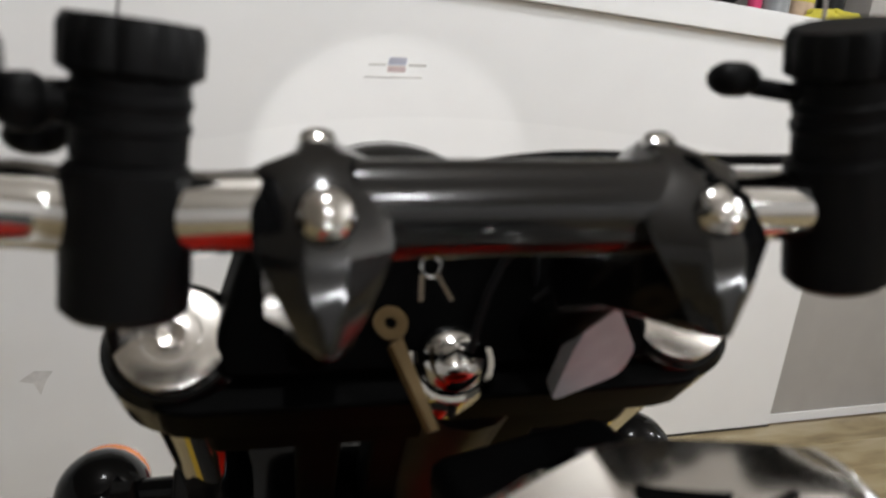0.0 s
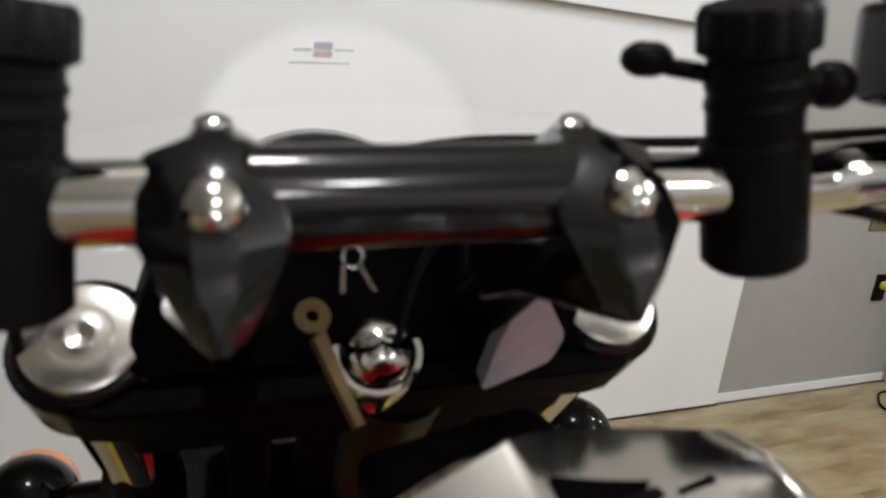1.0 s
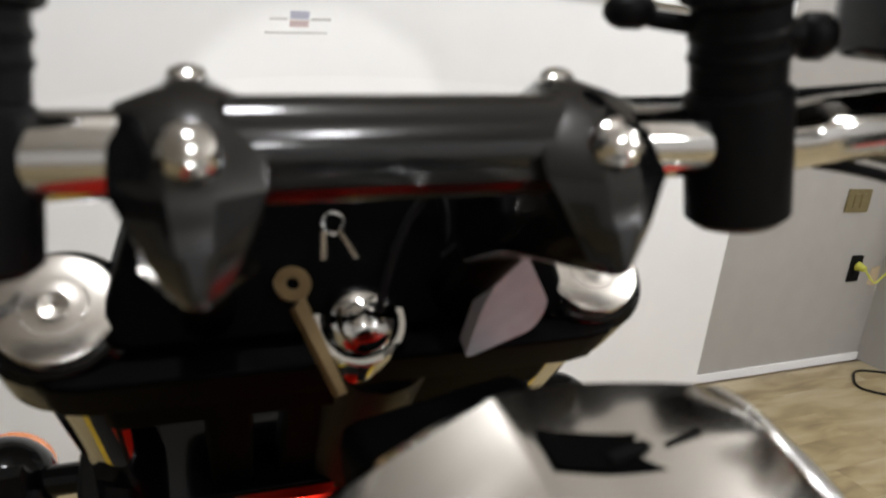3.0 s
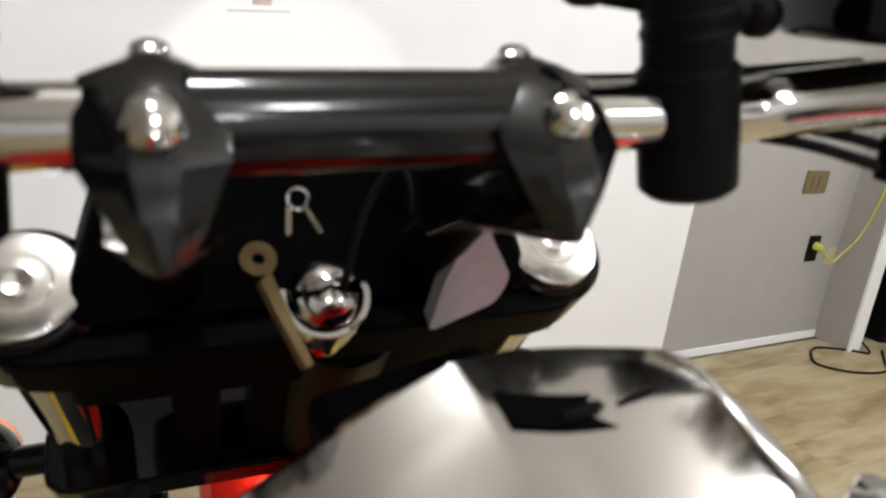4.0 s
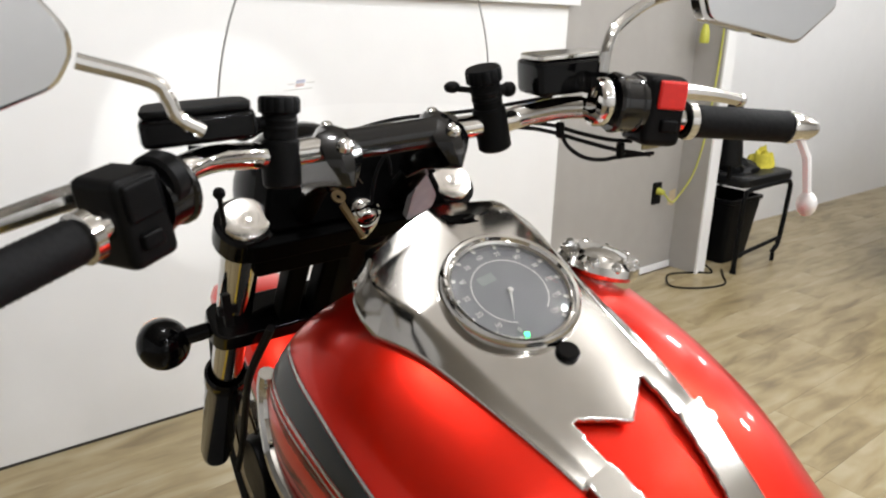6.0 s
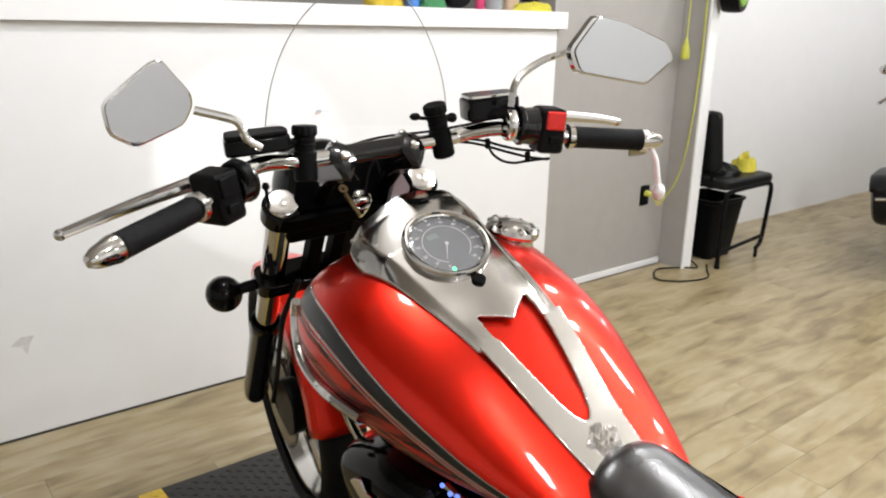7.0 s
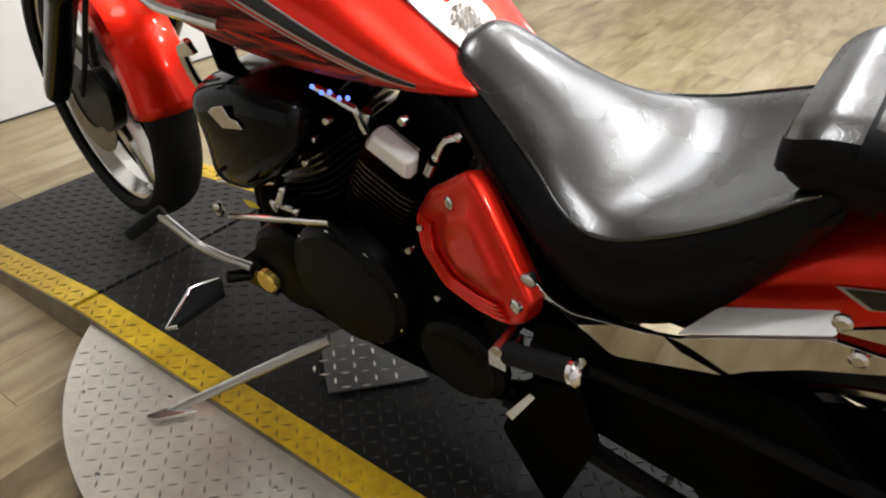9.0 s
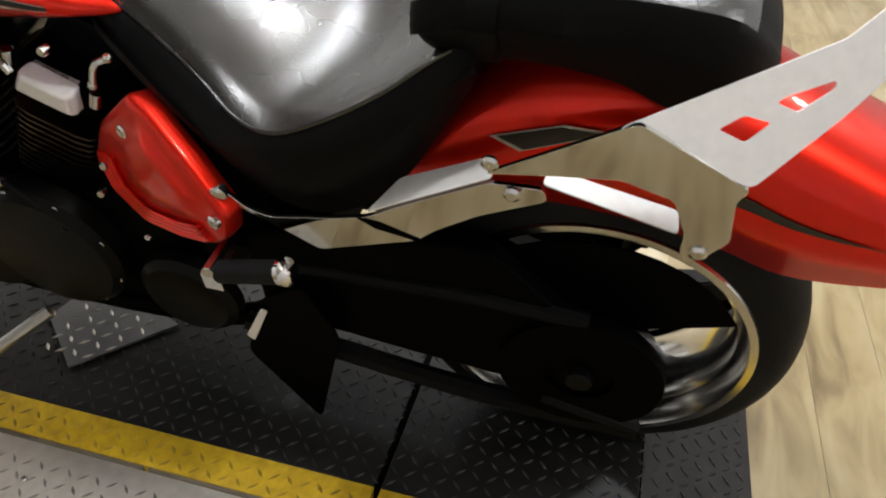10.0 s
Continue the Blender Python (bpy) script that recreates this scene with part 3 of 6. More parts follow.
trim = [tank_side(y, a, 0.006) for y, a in ((1.204, 0.42), (1.212, 0.2), (1.20, -0.05), (1.16, -0.2), (1.10, -0.22), (1.03, -0.12), (0.962, -0.02))]
part("tank_trim", Geo().tube(curve(trim, 6), 0.0095, 10), CHROME, bike, "curved chrome trim on the tank side")

# -- wheels


def wheel(name, centre, radius, width, rim, m, label, spokes, metal):
    c = Vector(centre)
    w = part(name, Geo().rod(c - Vector((width * 0.42, 0, 0)), c + Vector((width * 0.42, 0, 0)), 0.04, n=24), SATIN, bike, label)
    h = width / 2
    prof = []
    for i in range(17):
        a = math.pi * i / 16
        prof.append((rim + 0.004 + (radius - rim - 0.004) * math.sin(a) ** 0.62, -h * math.cos(a)))
    prof = [(rim - 0.012, -h * 0.82)] + prof + [(rim - 0.012, h * 0.82)]
    part("tyre", Geo().lathe(prof, c, (1, 0, 0), 72).moved(m), RUBBER, w, "black rubber tyre")
    part("rim", Geo().lathe([(rim + 0.006, -h * 0.86), (rim + 0.010, -h * 0.80), (rim - 0.004, -h * 0.74), (rim - 0.020, -h * 0.6), (rim - 0.035, 0), (rim - 0.020, h * 0.6), (rim - 0.004, h * 0.74), (rim + 0.010, h * 0.80), (rim + 0.006, h * 0.86)], c, (1, 0, 0), 72).moved(m), STEEL, w, "polished wheel rim")
    for i in range(spokes):
        a = 2 * math.pi * (i + 0.3) / spokes
        g = Geo()
        rings = []
        for t in (0, 0.15, 0.5, 0.85, 1.0):
            r = 0.03 + (rim - 0.025 - 0.03) * t
            ww = 0.020 + 0.012 * (1 - t) + 0.016 * t * t
            sx = 0.016 + 0.020 * (1 - t)
            d, e = Vector((0, math.cos(a), math.sin(a))), Vector((0, -math.sin(a), math.cos(a)))
            rings.append([c + d * r + e * ww * p + Vector((sx * q, 0, 0)) for p, q in ((-1, -0.6), (-0.6, -1), (0.6, -1), (1, -0.6), (1, 0.6), (0.6, 1), (-0.6, 1), (-1, 0.6))])
        part("spoke", g.loft(rings).moved(m), metal if metal is not CHROME else DULL, w)
    w.data.transform(m)
    return w


rear = wheel("rear_wheel", (0, 0, 0.3125), 0.3125, 0.205, 0.232, Matrix(), "black spoked rear wheel with a wide tyre and bright lip", 5, BLACK)
part("rim_lip", Geo().lathe([(0.214, -0.075), (0.222, -0.096), (0.230, -0.1065), (0.241, -0.1065), (0.244, -0.100)], (0, 0, 0.3125), (1, 0, 0), 72), STEEL, rear, "bright machined rim lip")
AX = Vector((0.012, 1.865, 0.395))
front = wheel("front_wheel", AX, 0.352, 0.12, 0.303, STEER, "front wheel with polished rim and slim tyre", 5, STEEL)
for s in (-1, 1):
    part("brake_disc", Geo().lathe([(0.085, 0), (0.15, 0), (0.15, 0.005), (0.085, 0.005), (0.085, 0)], AX + Vector((s * 0.066 - 0.0025, 0, 0)), (1, 0, 0), 48).moved(STEER), BRONZE, front, "steel brake disc")
    part("disc_carrier", Geo().lathe([(0.03, 0), (0.086, 0), (0.086, 0.006), (0.03, 0.006), (0.03, 0)], AX + Vector((s * 0.062 - 0.003, 0, 0)), (1, 0, 0), 32).moved(STEER), SATIN, front)
    part("caliper", Geo().plate(rounded([AX + Vector((s * 0.055, -0.215, 0.0)), AX + Vector((s * 0.055, -0.15, -0.045)), AX + Vector((s * 0.055, -0.05, -0.02)), AX + Vector((s * 0.055, -0.06, 0.08)), AX + Vector((s * 0.055, -0.16, 0.125)), AX + Vector((s * 0.055, -0.225, 0.08))], 0.022), (s * 0.035, 0, 0)).moved(STEER), SATIN, front, "black brake caliper", bevel=0.004)

# -- fork
CAPY, CAPZ = 1.2775, 1.078
D = (AX - Vector((AX.x, CAPY, CAPZ))).normalized()
fork = part("fork", Geo().plate(rounded([(-0.145, 1.250, 1.050), (0.145, 1.250, 1.050), (0.155, 1.305, 1.072), (0.07, 1.338, 1.085), (-0.07, 1.338, 1.085), (-0.155, 1.305, 1.072)], 0.022), D * 0.035).moved(STEER), NIGHT, bike, "front fork with black clamps and chrome tubes", bevel=0.003)
BR = 0.1335
FACE = Vector((0, -0.68, 0.733)).normalized()
for s in (-1, 1):
    t = Vector((s * BR, CAPY, CAPZ))
    L = (AX - Vector((0, CAPY, CAPZ))).length
    part("clamp_ring", Geo().rod(t - FACE * 0.004, t - FACE * 0.046, 0.0345, n=32, edge=0.004).moved(STEER), BLACK, fork)
    part("fork_cap", Geo().lathe([(0.0005, 0.0036), (0.004, 0.0044), (0.0065, 0.0050), (0.0075, 0.0046), (0.014, 0.0044), (0.0145, 0.0040), (0.0240, 0.0034), (0.0270, 0.0022), (0.028, -0.004)], t, FACE, 36).moved(STEER), CAPMETAL, fork, "turned aluminium fork cap")
    D2 = (AX + Vector((0, 0.005, 0)) - Vector((0, CAPY, CAPZ))).normalized()
    part("fork_tube", Geo().rod(t + D2 * 0.04, t + D2 * 0.47, 0.024, n=28).moved(STEER), CHROME, fork, "chrome fork tube")
    part("lower_leg", Geo().lathe([(0.029, 0.43), (0.034, 0.435), (0.034, 0.46), (0.031, 0.47), (0.031, L - 0.085), (0.027, L - 0.045), (0.005, L - 0.04)], t, D2, 28).moved(STEER), BLACK, fork, "black lower fork leg")
LC = Vector((0, CAPY, CAPZ)) + D * 0.23
part("lower_clamp", Geo().plate(rounded([LC + Vector(p) for p in ((-0.165, -0.035, -0.02), (0.165, -0.035, -0.02), (0.165, 0.035, 0.01), (-0.165, 0.035, 0.01))], 0.025), D * 0.04).moved(STEER), BLACK, fork, bevel=0.004)
part("steering_stem", Geo().rod(Vector((0.02, 1.300, 1.04)), Vector((0.02, 1.300, 1.04)) + D * 0.20, 0.034).moved(STEER), SATIN, fork)

# -- ignition
ig = part("ignition_lock", Geo().lathe([(0.022, -0.030), (0.0235, -0.004), (0.0225, 0.0), (0.0195, 0.0), (0.0185, -0.004), (0.0185, 0.0), (0.0178, 0.006), (0.0145, 0.011), (0.008, 0.0145), (0.0005, 0.016)], (0.002, 1.262, 1.066), (0, -0.70, 0.71), 32).moved(STEER), CHROME, bike, "chrome ignition lock")
part("key", Geo().plate([(-0.028, 1.250, 1.085), (-0.033, 1.247, 1.081), (-0.016, 1.231, 1.043), (-0.012, 1.231, 1.044)], (0.002, -0.002, 0.002)).lathe([(0.003, 0), (0.0085, 0), (0.0085, 0.002), (0.003, 0.002)], (-0.031, 1.252, 1.091), (0.1, -0.75, 0.65), 16).moved(STEER), material("tarnished key", (0.11, 0.075, 0.035), 0.35, 0.8, scale=90), ig, "brass key hanging in the lock")

part("key_ring", Geo().tube([(-0.012 + 0.0045 * math.cos(a), 1.252 + 0.002 * math.sin(a), 1.119 + 0.0045 * math.sin(a)) for a in [2 * math.pi * i / 20 for i in range(21)]], 0.0009, 6).moved(STEER), STEEL, ig, "steel key ring")
for dx, tilt in ((-0.005, -0.10), (0.002, 0.55)):
    part("spare_key", Geo().plate([(-0.012 + dx - 0.0013, 1.249, 1.116), (-0.012 + dx + 0.0013, 1.249, 1.116), (-0.012 + dx + 0.0015 + 0.012 * tilt, 1.245, 1.104), (-0.012 + dx - 0.001 + 0.012 * tilt, 1.245, 1.104)], (0.0, -0.0012, 0.001)).moved(STEER), BRONZE, ig, "small steel key")

# -- handlebar
BARY, BARZ, BARX = 1.150, 1.172, -0.008
half_bar = [(0.12, BARY, BARZ), (0.155, 1.146, 1.176), (0.195, 1.122, 1.183), (0.232, 1.092, 1.181), (0.27, 1.064, 1.172), (0.306, 1.044, 1.165), (0.437, 1.010, 1.146)]
left_end = [(-0.437, 0.972, 1.136), (-0.312, 1.050, 1.153), (-0.27, 1.072, 1.166)]
bar_path = curve(left_end + [(-x, y, z) for x, y, z in half_bar[3::-1]] + [(0, BARY, BARZ)] + half_bar, 6)
bars = part("handlebar", Geo().tube(bar_path, 0.0125, 16).moved(STEER), CHROME, bike, "bent chrome handlebar")
part("centre_tube", Geo().rod((BARX - 0.052, BARY, BARZ), (BARX + 0.052, BARY, BARZ), 0.0158, n=36).moved(STEER), GLOSS, bars, "black bar clamp cover between the risers")
for s in (-1, 1):
    xc = BARX + s * 0.060
    prof = [(1.187, 1.186, 0.011), (1.172, 1.1925, 0.011), (1.150, 1.190, 0.0175), (1.131, 1.181, 0.0185), (1.118, 1.166, 0.0185), (1.113, 1.152, 0.0120), (1.112, 1.139, 0.0055), (1.124, 1.136, 0.0085), (1.165, 1.130, 0.0150), (1.205, 1.112, 0.0165), (1.222, 1.122, 0.0165), (1.207, 1.145, 0.017), (1.199, 1.172, 0.0150)]
    rings = [[Vector((xc + k * w * 1.14, y + (0.009 if y < 1.16 and z < 1.185 else 0.0), z - (0.013 if z > 1.185 and w < 0.0115 else 0.004 if z > 1.18 else 0.0))) for y, z, w in prof] for k in (-1.0, 1.0)]
    mids = [[Vector((xc + k * min(w * 0.34, 0.0060), y, z)) for y, z, w in prof] for k in (-1.0, 1.0)]
    riser = part("riser", Geo().loft([rings[0], mids[0], mids[1], rings[1]]).moved(STEER), GLOSS, bars, "faceted gloss black handlebar riser", bevel=0.0025, sharp=25)
    part("riser_post", Geo().rod((xc, 1.200, 1.128), (xc, 1.275, 1.070), 0.0125, n=20).moved(STEER), NIGHT, riser)
    part("riser_bolt", Geo().lathe([(0.0065, -0.006), (0.0065, 0.000), (0.0055, 0.0022), (0.003, 0.0036), (0.0005, 0.004)], (xc, 1.168, 1.1905), (0, -0.25, 0.97), 18).moved(STEER), CHROME, riser)
    part("riser_bolt", Geo().lathe([(0.0082, -0.006), (0.0082, 0.0005), (0.0066, 0.0038), (0.0034, 0.0055), (0.0005, 0.006)], (xc, 1.124, 1.177), (0, -0.72, 0.69), 18).moved(STEER), CHROME, riser)
    # grip, switch housing, controls
    a, b = (Vector((0.306, 1.044, 1.165)), Vector((0.437, 1.010, 1.146))) if s > 0 else (Vector((-0.312, 1.050, 1.153)), Vector((-0.437, 0.972, 1.136)))
    d = (b - a).normalized()
    rings = [(0.0165, 0), (0.018, 0.004)] + [(0.0175 + 0.0006 * (i % 2), 0.006 + i * 0.003) for i in range(38)] + [(0.018, 0.121), (0.0165, 0.124)]
    grip = part("grip", Geo().lathe(rings, a, d, 28).moved(STEER), RUBBER, bars, "ribbed black rubber grip")
    part("grip_collar", Geo().lathe([(0.014, -0.012), (0.021, -0.011), (0.021, -0.002), (0.0165, 0.0), (0.014, 0.0)], a, d, 28).moved(STEER), CHROME, grip)
    part("grip_end", Geo().lathe([(0.0185, 0.124), (0.019, 0.130), (0.0165, 0.140), (0.0135, 0.155), (0.008, 0.165), (0.0005, 0.167)], a, d, 28).moved(STEER), CHROME, grip, "tapered chrome bar end")
    hc = Vector((0.269, 1.064, 1.184)) if s > 0 else Vector((-0.274, 1.078, 1.162))
    turn = d.to_track_quat("X", "Z").to_matrix().to_4x4() if s > 0 else (-d).to_track_quat("X", "Z").to_matrix().to_4x4()
    sw = part("switch_housing", Geo().box(hc + Vector((0, 0, -0.004)), (0.046, 0.055, 0.074), turn).moved(STEER), SATIN, bars, "black switch housing", bevel=0.008)
    part("switch_face", Geo().box(hc + turn.to_3x3() @ Vector((0.003 * s, -0.028, 0.014)), (0.032, 0.008, 0.03), turn).moved(STEER), material("kill switch red", (0.7, 0.02, 0.015), 0.35, scale=80) if s > 0 else PLASTIC, sw, "red kill switch" if s > 0 else "black dimmer switch", bevel=0.003)
    ends = [(0.018, -0.054), (0.0295, -0.054), (0.032, -0.051), (0.032, -0.047), (0.0295, -0.045), (0.0295, -0.029), (0.031, -0.027), (0.031, -0.022), (0.018, -0.022)]
    part("throttle_drum" if s > 0 else "switch_collar", Geo().lathe(ends, hc, d, 36).moved(STEER), GLOSS, sw, "black drum with raised rims")
    if s > 0:
        part("lever_clamp", Geo().lathe([(0.014, -0.074), (0.024, -0.074), (0.026, -0.071), (0.026, -0.061), (0.024, -0.058), (0.014, -0.058)], hc, d, 32).moved(STEER), CHROME, sw, "chrome clamp ring of the lever bracket")
    part("switch_button", Geo().box(hc + turn.to_3x3() @ Vector((0.004 * s, -0.028, -0.018)), (0.02, 0.010, 0.014), turn).moved(STEER), PLASTIC, sw, bevel=0.003)
    part("clamp_band", Geo().rod(Vector((s * 0.236, 1.092, 1.181)), Vector((s * 0.250, 1.080, 1.178)), 0.024, n=24).moved(STEER), CHROME if s > 0 else SATIN, sw)
    rc = Vector((s * 0.199, 1.135, 1.224))
    res = part("reservoir", Geo().plate(rounded([rc + Vector(p) for p in ((-0.052, -0.030, -0.024), (0.046, -0.034, -0.024), (0.050, 0.020, -0.024), (-0.040, 0.034, -0.024))], 0.014), (0, 0.002, 0.036 if s > 0 else 0.024)).moved(STEER), BLACK, bars, "gloss black fluid reservoir" if s > 0 else "black clutch lever bracket", bevel=0.005)
    part("reservoir_lid", Geo().plate(rounded([rc + Vector(p) for p in [(a_, b_, 0.0125 if s > 0 else 0.0005) for a_, b_ in ((-0.050, -0.026), (0.044, -0.030), (0.048, 0.018), (-0.038, 0.031))]], 0.014), (0, 0.0005, 0.006)).moved(STEER), STEEL if s > 0 else SATIN, res, bevel=0.002)
    lever = curve([(s * 0.235, 1.135, 1.175), (s * 0.29, 1.130, 1.170), (s * 0.38, 1.118, 1.155), (s * 0.475, 1.118, 1.132)] if s < 0 else [(0.235, 1.135, 1.196), (0.29, 1.122, 1.197), (0.345, 1.108, 1.188), (0.40, 1.100, 1.178), (0.445, 1.095, 1.167)], 6)
    part("lever", Geo().tube(lever, 0.008, 10, [0.013 - 0.006 * i / (len(lever) - 1) for i in range(len(lever))]).ball(lever[-1], 0.0085, 12).moved(STEER), STEEL, bars, "polished hand lever")
    # mirror
    stalk = curve([(0.205, 1.075, 1.224), (0.212, 1.077, 1.250), (0.229, 1.080, 1.270), (0.272, 1.082, 1.290), (0.318, 1.080, 1.299)] if s > 0 else [(-0.205, 1.080, 1.215), (-0.222, 1.080, 1.228), (-0.228, 1.080, 1.244), (-0.238, 1.080, 1.258), (-0.287, 1.080, 1.277)], 6)
    mir = part("mirror", Geo().tube(stalk, 0.006, 10).moved(STEER), CHROME, bars, "angular chrome rear-view mirror")
    if s > 0:
        mo = [(0.300, 1.045, 1.306), (0.350, 1.042, 1.358), (0.405, 1.038, 1.344), (0.485, 1.022, 1.306), (0.503, 1.020, 1.275), (0.450, 1.030, 1.236), (0.314, 1.044, 1.269)]
    else:
        mo = [(-0.287, 1.078, 1.283), (-0.288, 1.072, 1.300), (-0.319, 1.066, 1.346), (-0.334, 1.062, 1.344), (-0.400, 1.048, 1.300), (-0.398, 1.050, 1.262), (-0.368, 1.058, 1.241), (-0.302, 1.075, 1.260)]
    mo = rounded(mo, 0.010)
    c = sum(mo, Vector()) / len(mo)
    back = [c + (p - c) * 0.72 + Vector((s * 0.010, 0.030, -0.004)) for p in mo]
    inn = [c + (p - c) * 0.93 + Vector((0, -0.001, 0)) for p in mo]
    part("mirror_shell", Geo().loft([back, [p + Vector((0, 0.012, 0)) for p in mo], mo, inn]).moved(STEER), CHROME, mir, bevel=0.0)
    part("mirror_glass", Geo().plate([p + Vector((0, -0.0035, 0)) for p in inn], (0, 0.002, 0)).moved(STEER), material("mirror", (0.66, 0.68, 0.70), 0.02, 1.0, scale=3, spread=0.01), mir)
    # windshield clamp
    foot, neck, crown = (Vector((-0.126, 1.147, 1.142)), Vector((-0.122, 1.150, 1.187)), Vector((-0.118, 1.152, 1.226))) if s < 0 else (Vector((0.118, 1.148, 1.144)), Vector((0.109, 1.147, 1.191)), Vector((0.101, 1.144, 1.233)))
    up = (crown - neck).normalized()
    mt = part("shield_clamp", Geo().rod(foot, neck, 0.0183, n=32, edge=0.0025).rod(neck, crown - up * 0.014, 0.0160, n=32, edge=0.001).moved(STEER), PLASTIC, bars, "black clamp of the windshield on the bar")
    cog = []
    for r, h in ((0.0165, -0.016), (0.0195, -0.014), (0.0195, -0.003), (0.0180, 0.0), (0.002, 0.0)):
        q = up.to_track_quat("Z", "Y")
        cog.append([crown + q @ Vector(((r - (0.0011 if i % 4 == 0 and r > 0.01 else 0)) * math.cos(2 * math.pi * i / 48), (r - (0.0011 if i % 4 == 0 and r > 0.01 else 0)) * math.sin(2 * math.pi * i / 48), h)) for i in range(48)])
    part("clamp_cap", Geo().loft(cog).moved(STEER), PLASTIC, mt, "ribbed black clamp cap")
    for h in (0.012, 0.022):
        part("clamp_ring", Geo().lathe([(0.0160, 0), (0.0168, 0.001), (0.0168, 0.003), (0.0160, 0.004)], neck + up * h * 0.7, up, 32).moved(STEER), PLASTIC, mt)
    k0 = neck + up * 0.017
    part("clamp_knob", Geo().rod(k0 + Vector((s * 0.012, 0, 0)), k0 + Vector((s * 0.022, -0.002, 0)), 0.006).ball(k0 + Vector((s * 0.027, -0.003, 0)), 0.0085, 16).moved(STEER), PLASTIC, mt)
    part("clamp_arm", Geo().rod(k0 + Vector((-0.012, 0.004, 0.002 - 0.006 * (s < 0))), k0 + Vector((-0.026, 0.014, 0.004 - 0.018 * (s < 0))), 0.0032).ball(k0 + Vector((-0.031, 0.018, 0.006 - 0.018 * (s < 0))), 0.0075, 16, (1.25, 1.2, 0.85)).moved(STEER), PLASTIC, mt)

# -- windshield
shield_g = Geo()
rows = []
def shield_y(x, z):
    """The screen's depth: bowed forwards, raked back as it rises."""
    return 1.425 - 0.95 * (z - 1.2) - 0.15 * (x / 0.17) ** 2 * max(0.25, 1 - (z - 1.2) / 0.3)


for i in range(25):
    z = 1.165 + 0.265 * (i / 24) ** 0.8
    w = 0.170 * max(0.01, 1 - max(0, (z - 1.19) / 0.241) ** 1.7) ** 0.5
    rows.append([Vector((w * k + 0.022, shield_y(w * k, z), z)) for k in [j / 10 - 1 for j in range(21)]])
shield_g.loft(rows, closed=False)
shield_g.moved(STEER)
ACRYLIC = bpy.data.materials.new("clear acrylic")
ACRYLIC.use_nodes = True
nt = ACRYLIC.node_tree
nt.nodes.remove(nt.nodes["Principled BSDF"])
clear, shine, blend, fres = [nt.nodes.new(k) for k in ("ShaderNodeBsdfTransparent", "ShaderNodeBsdfGlossy", "ShaderNodeMixShader", "ShaderNodeFresnel")]
clear.inputs[0].default_value = (0.97, 0.97, 0.97, 1)
shine.inputs["Roughness"].default_value = 0.02
fres.inputs["IOR"].default_value = 1.03
nt.links.new(fres.outputs[0], blend.inputs[0])
nt.links.new(clear.outputs[0], blend.inputs[1])
nt.links.new(shine.outputs[0], blend.inputs[2])
nt.links.new(blend.outputs[0], nt.nodes["Material Output"].inputs[0])
shield = part("windshield", shield_g, ACRYLIC, bike, "clear acrylic windshield")
shield.visible_shadow = False
edge = [r[0] for r in rows[2:]] + [p for p in rows[-1][1:-1]] + [r[-1] for r in rows[:1:-1]]
part("shield_edge", Geo().tube(edge, 0.0011, 6).moved(STEER), material("acrylic edge", (0.42, 0.42, 0.42), 0.2, scale=50), shield, "thin dark polished edge")
STICKER = [material("sticker blue", (0.58, 0.60, 0.80), 0.5, scale=50, Transmission_Weight=0.7, IOR=1.1), material("sticker red", (0.82, 0.58, 0.58), 0.5, scale=50, Transmission_Weight=0.7, IOR=1.1), material("sticker grey", (0.70, 0.69, 0.67), 0.5, scale=50, Transmission_Weight=0.7, IOR=1.1)]
for mat_i, x0, x1, z0, z1 in ((0, -0.004, 0.0045, 1.204, 1.2075), (1, -0.004, 0.0045, 1.2005, 1.2035), (2, -0.013, -0.005, 1.2035, 1.2045), (2, 0.0055, 0.014, 1.2035, 1.2045), (2, -0.015, 0.013, 1.1975, 1.1984)):
    part("sticker", Geo().loft([[(x * 1.4 - 0.005, shield_y(x * 1.4 - 0.005, 1.202 + (z - 1.2035) * 1.4) - 0.002, 1.202 + (z - 1.2035) * 1.4) for x in (x0, x1)] for z in (z0, z1)], closed=False).moved(STEER), STICKER[mat_i], shield)

# -- headlight
hl = part("headlight", Geo().lathe([(0.03, -0.085), (0.065, -0.07), (0.088, -0.03), (0.095, 0.02), (0.092, 0.05), (0.085, 0.055), (0.083, 0.045)], (-0.008, 1.42, 1.058), (0, 0.985, -0.17), 40).moved(STEER), BLACK, bike, "gloss black headlight shell")
LIT = material("lit headlamp", (0.9, 0.9, 0.9), 0.3, Emission_Color=(1, 0.97, 0.9, 1), Emission_Strength=8.0)
part("lamp_glass", Geo().lathe([(0.084, 0.046), (0.05, 0.056), (0.001, 0.06)], (-0.008, 1.42, 1.058), (0, 0.985, -0.17), 40).moved(STEER), LIT, hl, "lit headlamp glass")
for s in (-1, 1):
    part("headlight_bracket", Geo().tube([(s * 0.09, 1.36, 0.99), (s * 0.1, 1.40, 1.02)], 0.012).moved(STEER), SATIN, hl)
beam = bpy.data.lights.new("headlight_beam", "SPOT")
beam.energy, beam.spot_size, beam.spot_blend, beam.shadow_soft_size, beam.color = 20, radians(31), 0.16, 0.02, (1, 0.99, 0.97)
beam_ob = new("headlight_beam", beam)
beam_ob.matrix_world = look(BIKE @ STEER @ Vector((-0.008, 1.50, 1.045)), ROOM @ Vector((0.38, 1.825, 0.90)))
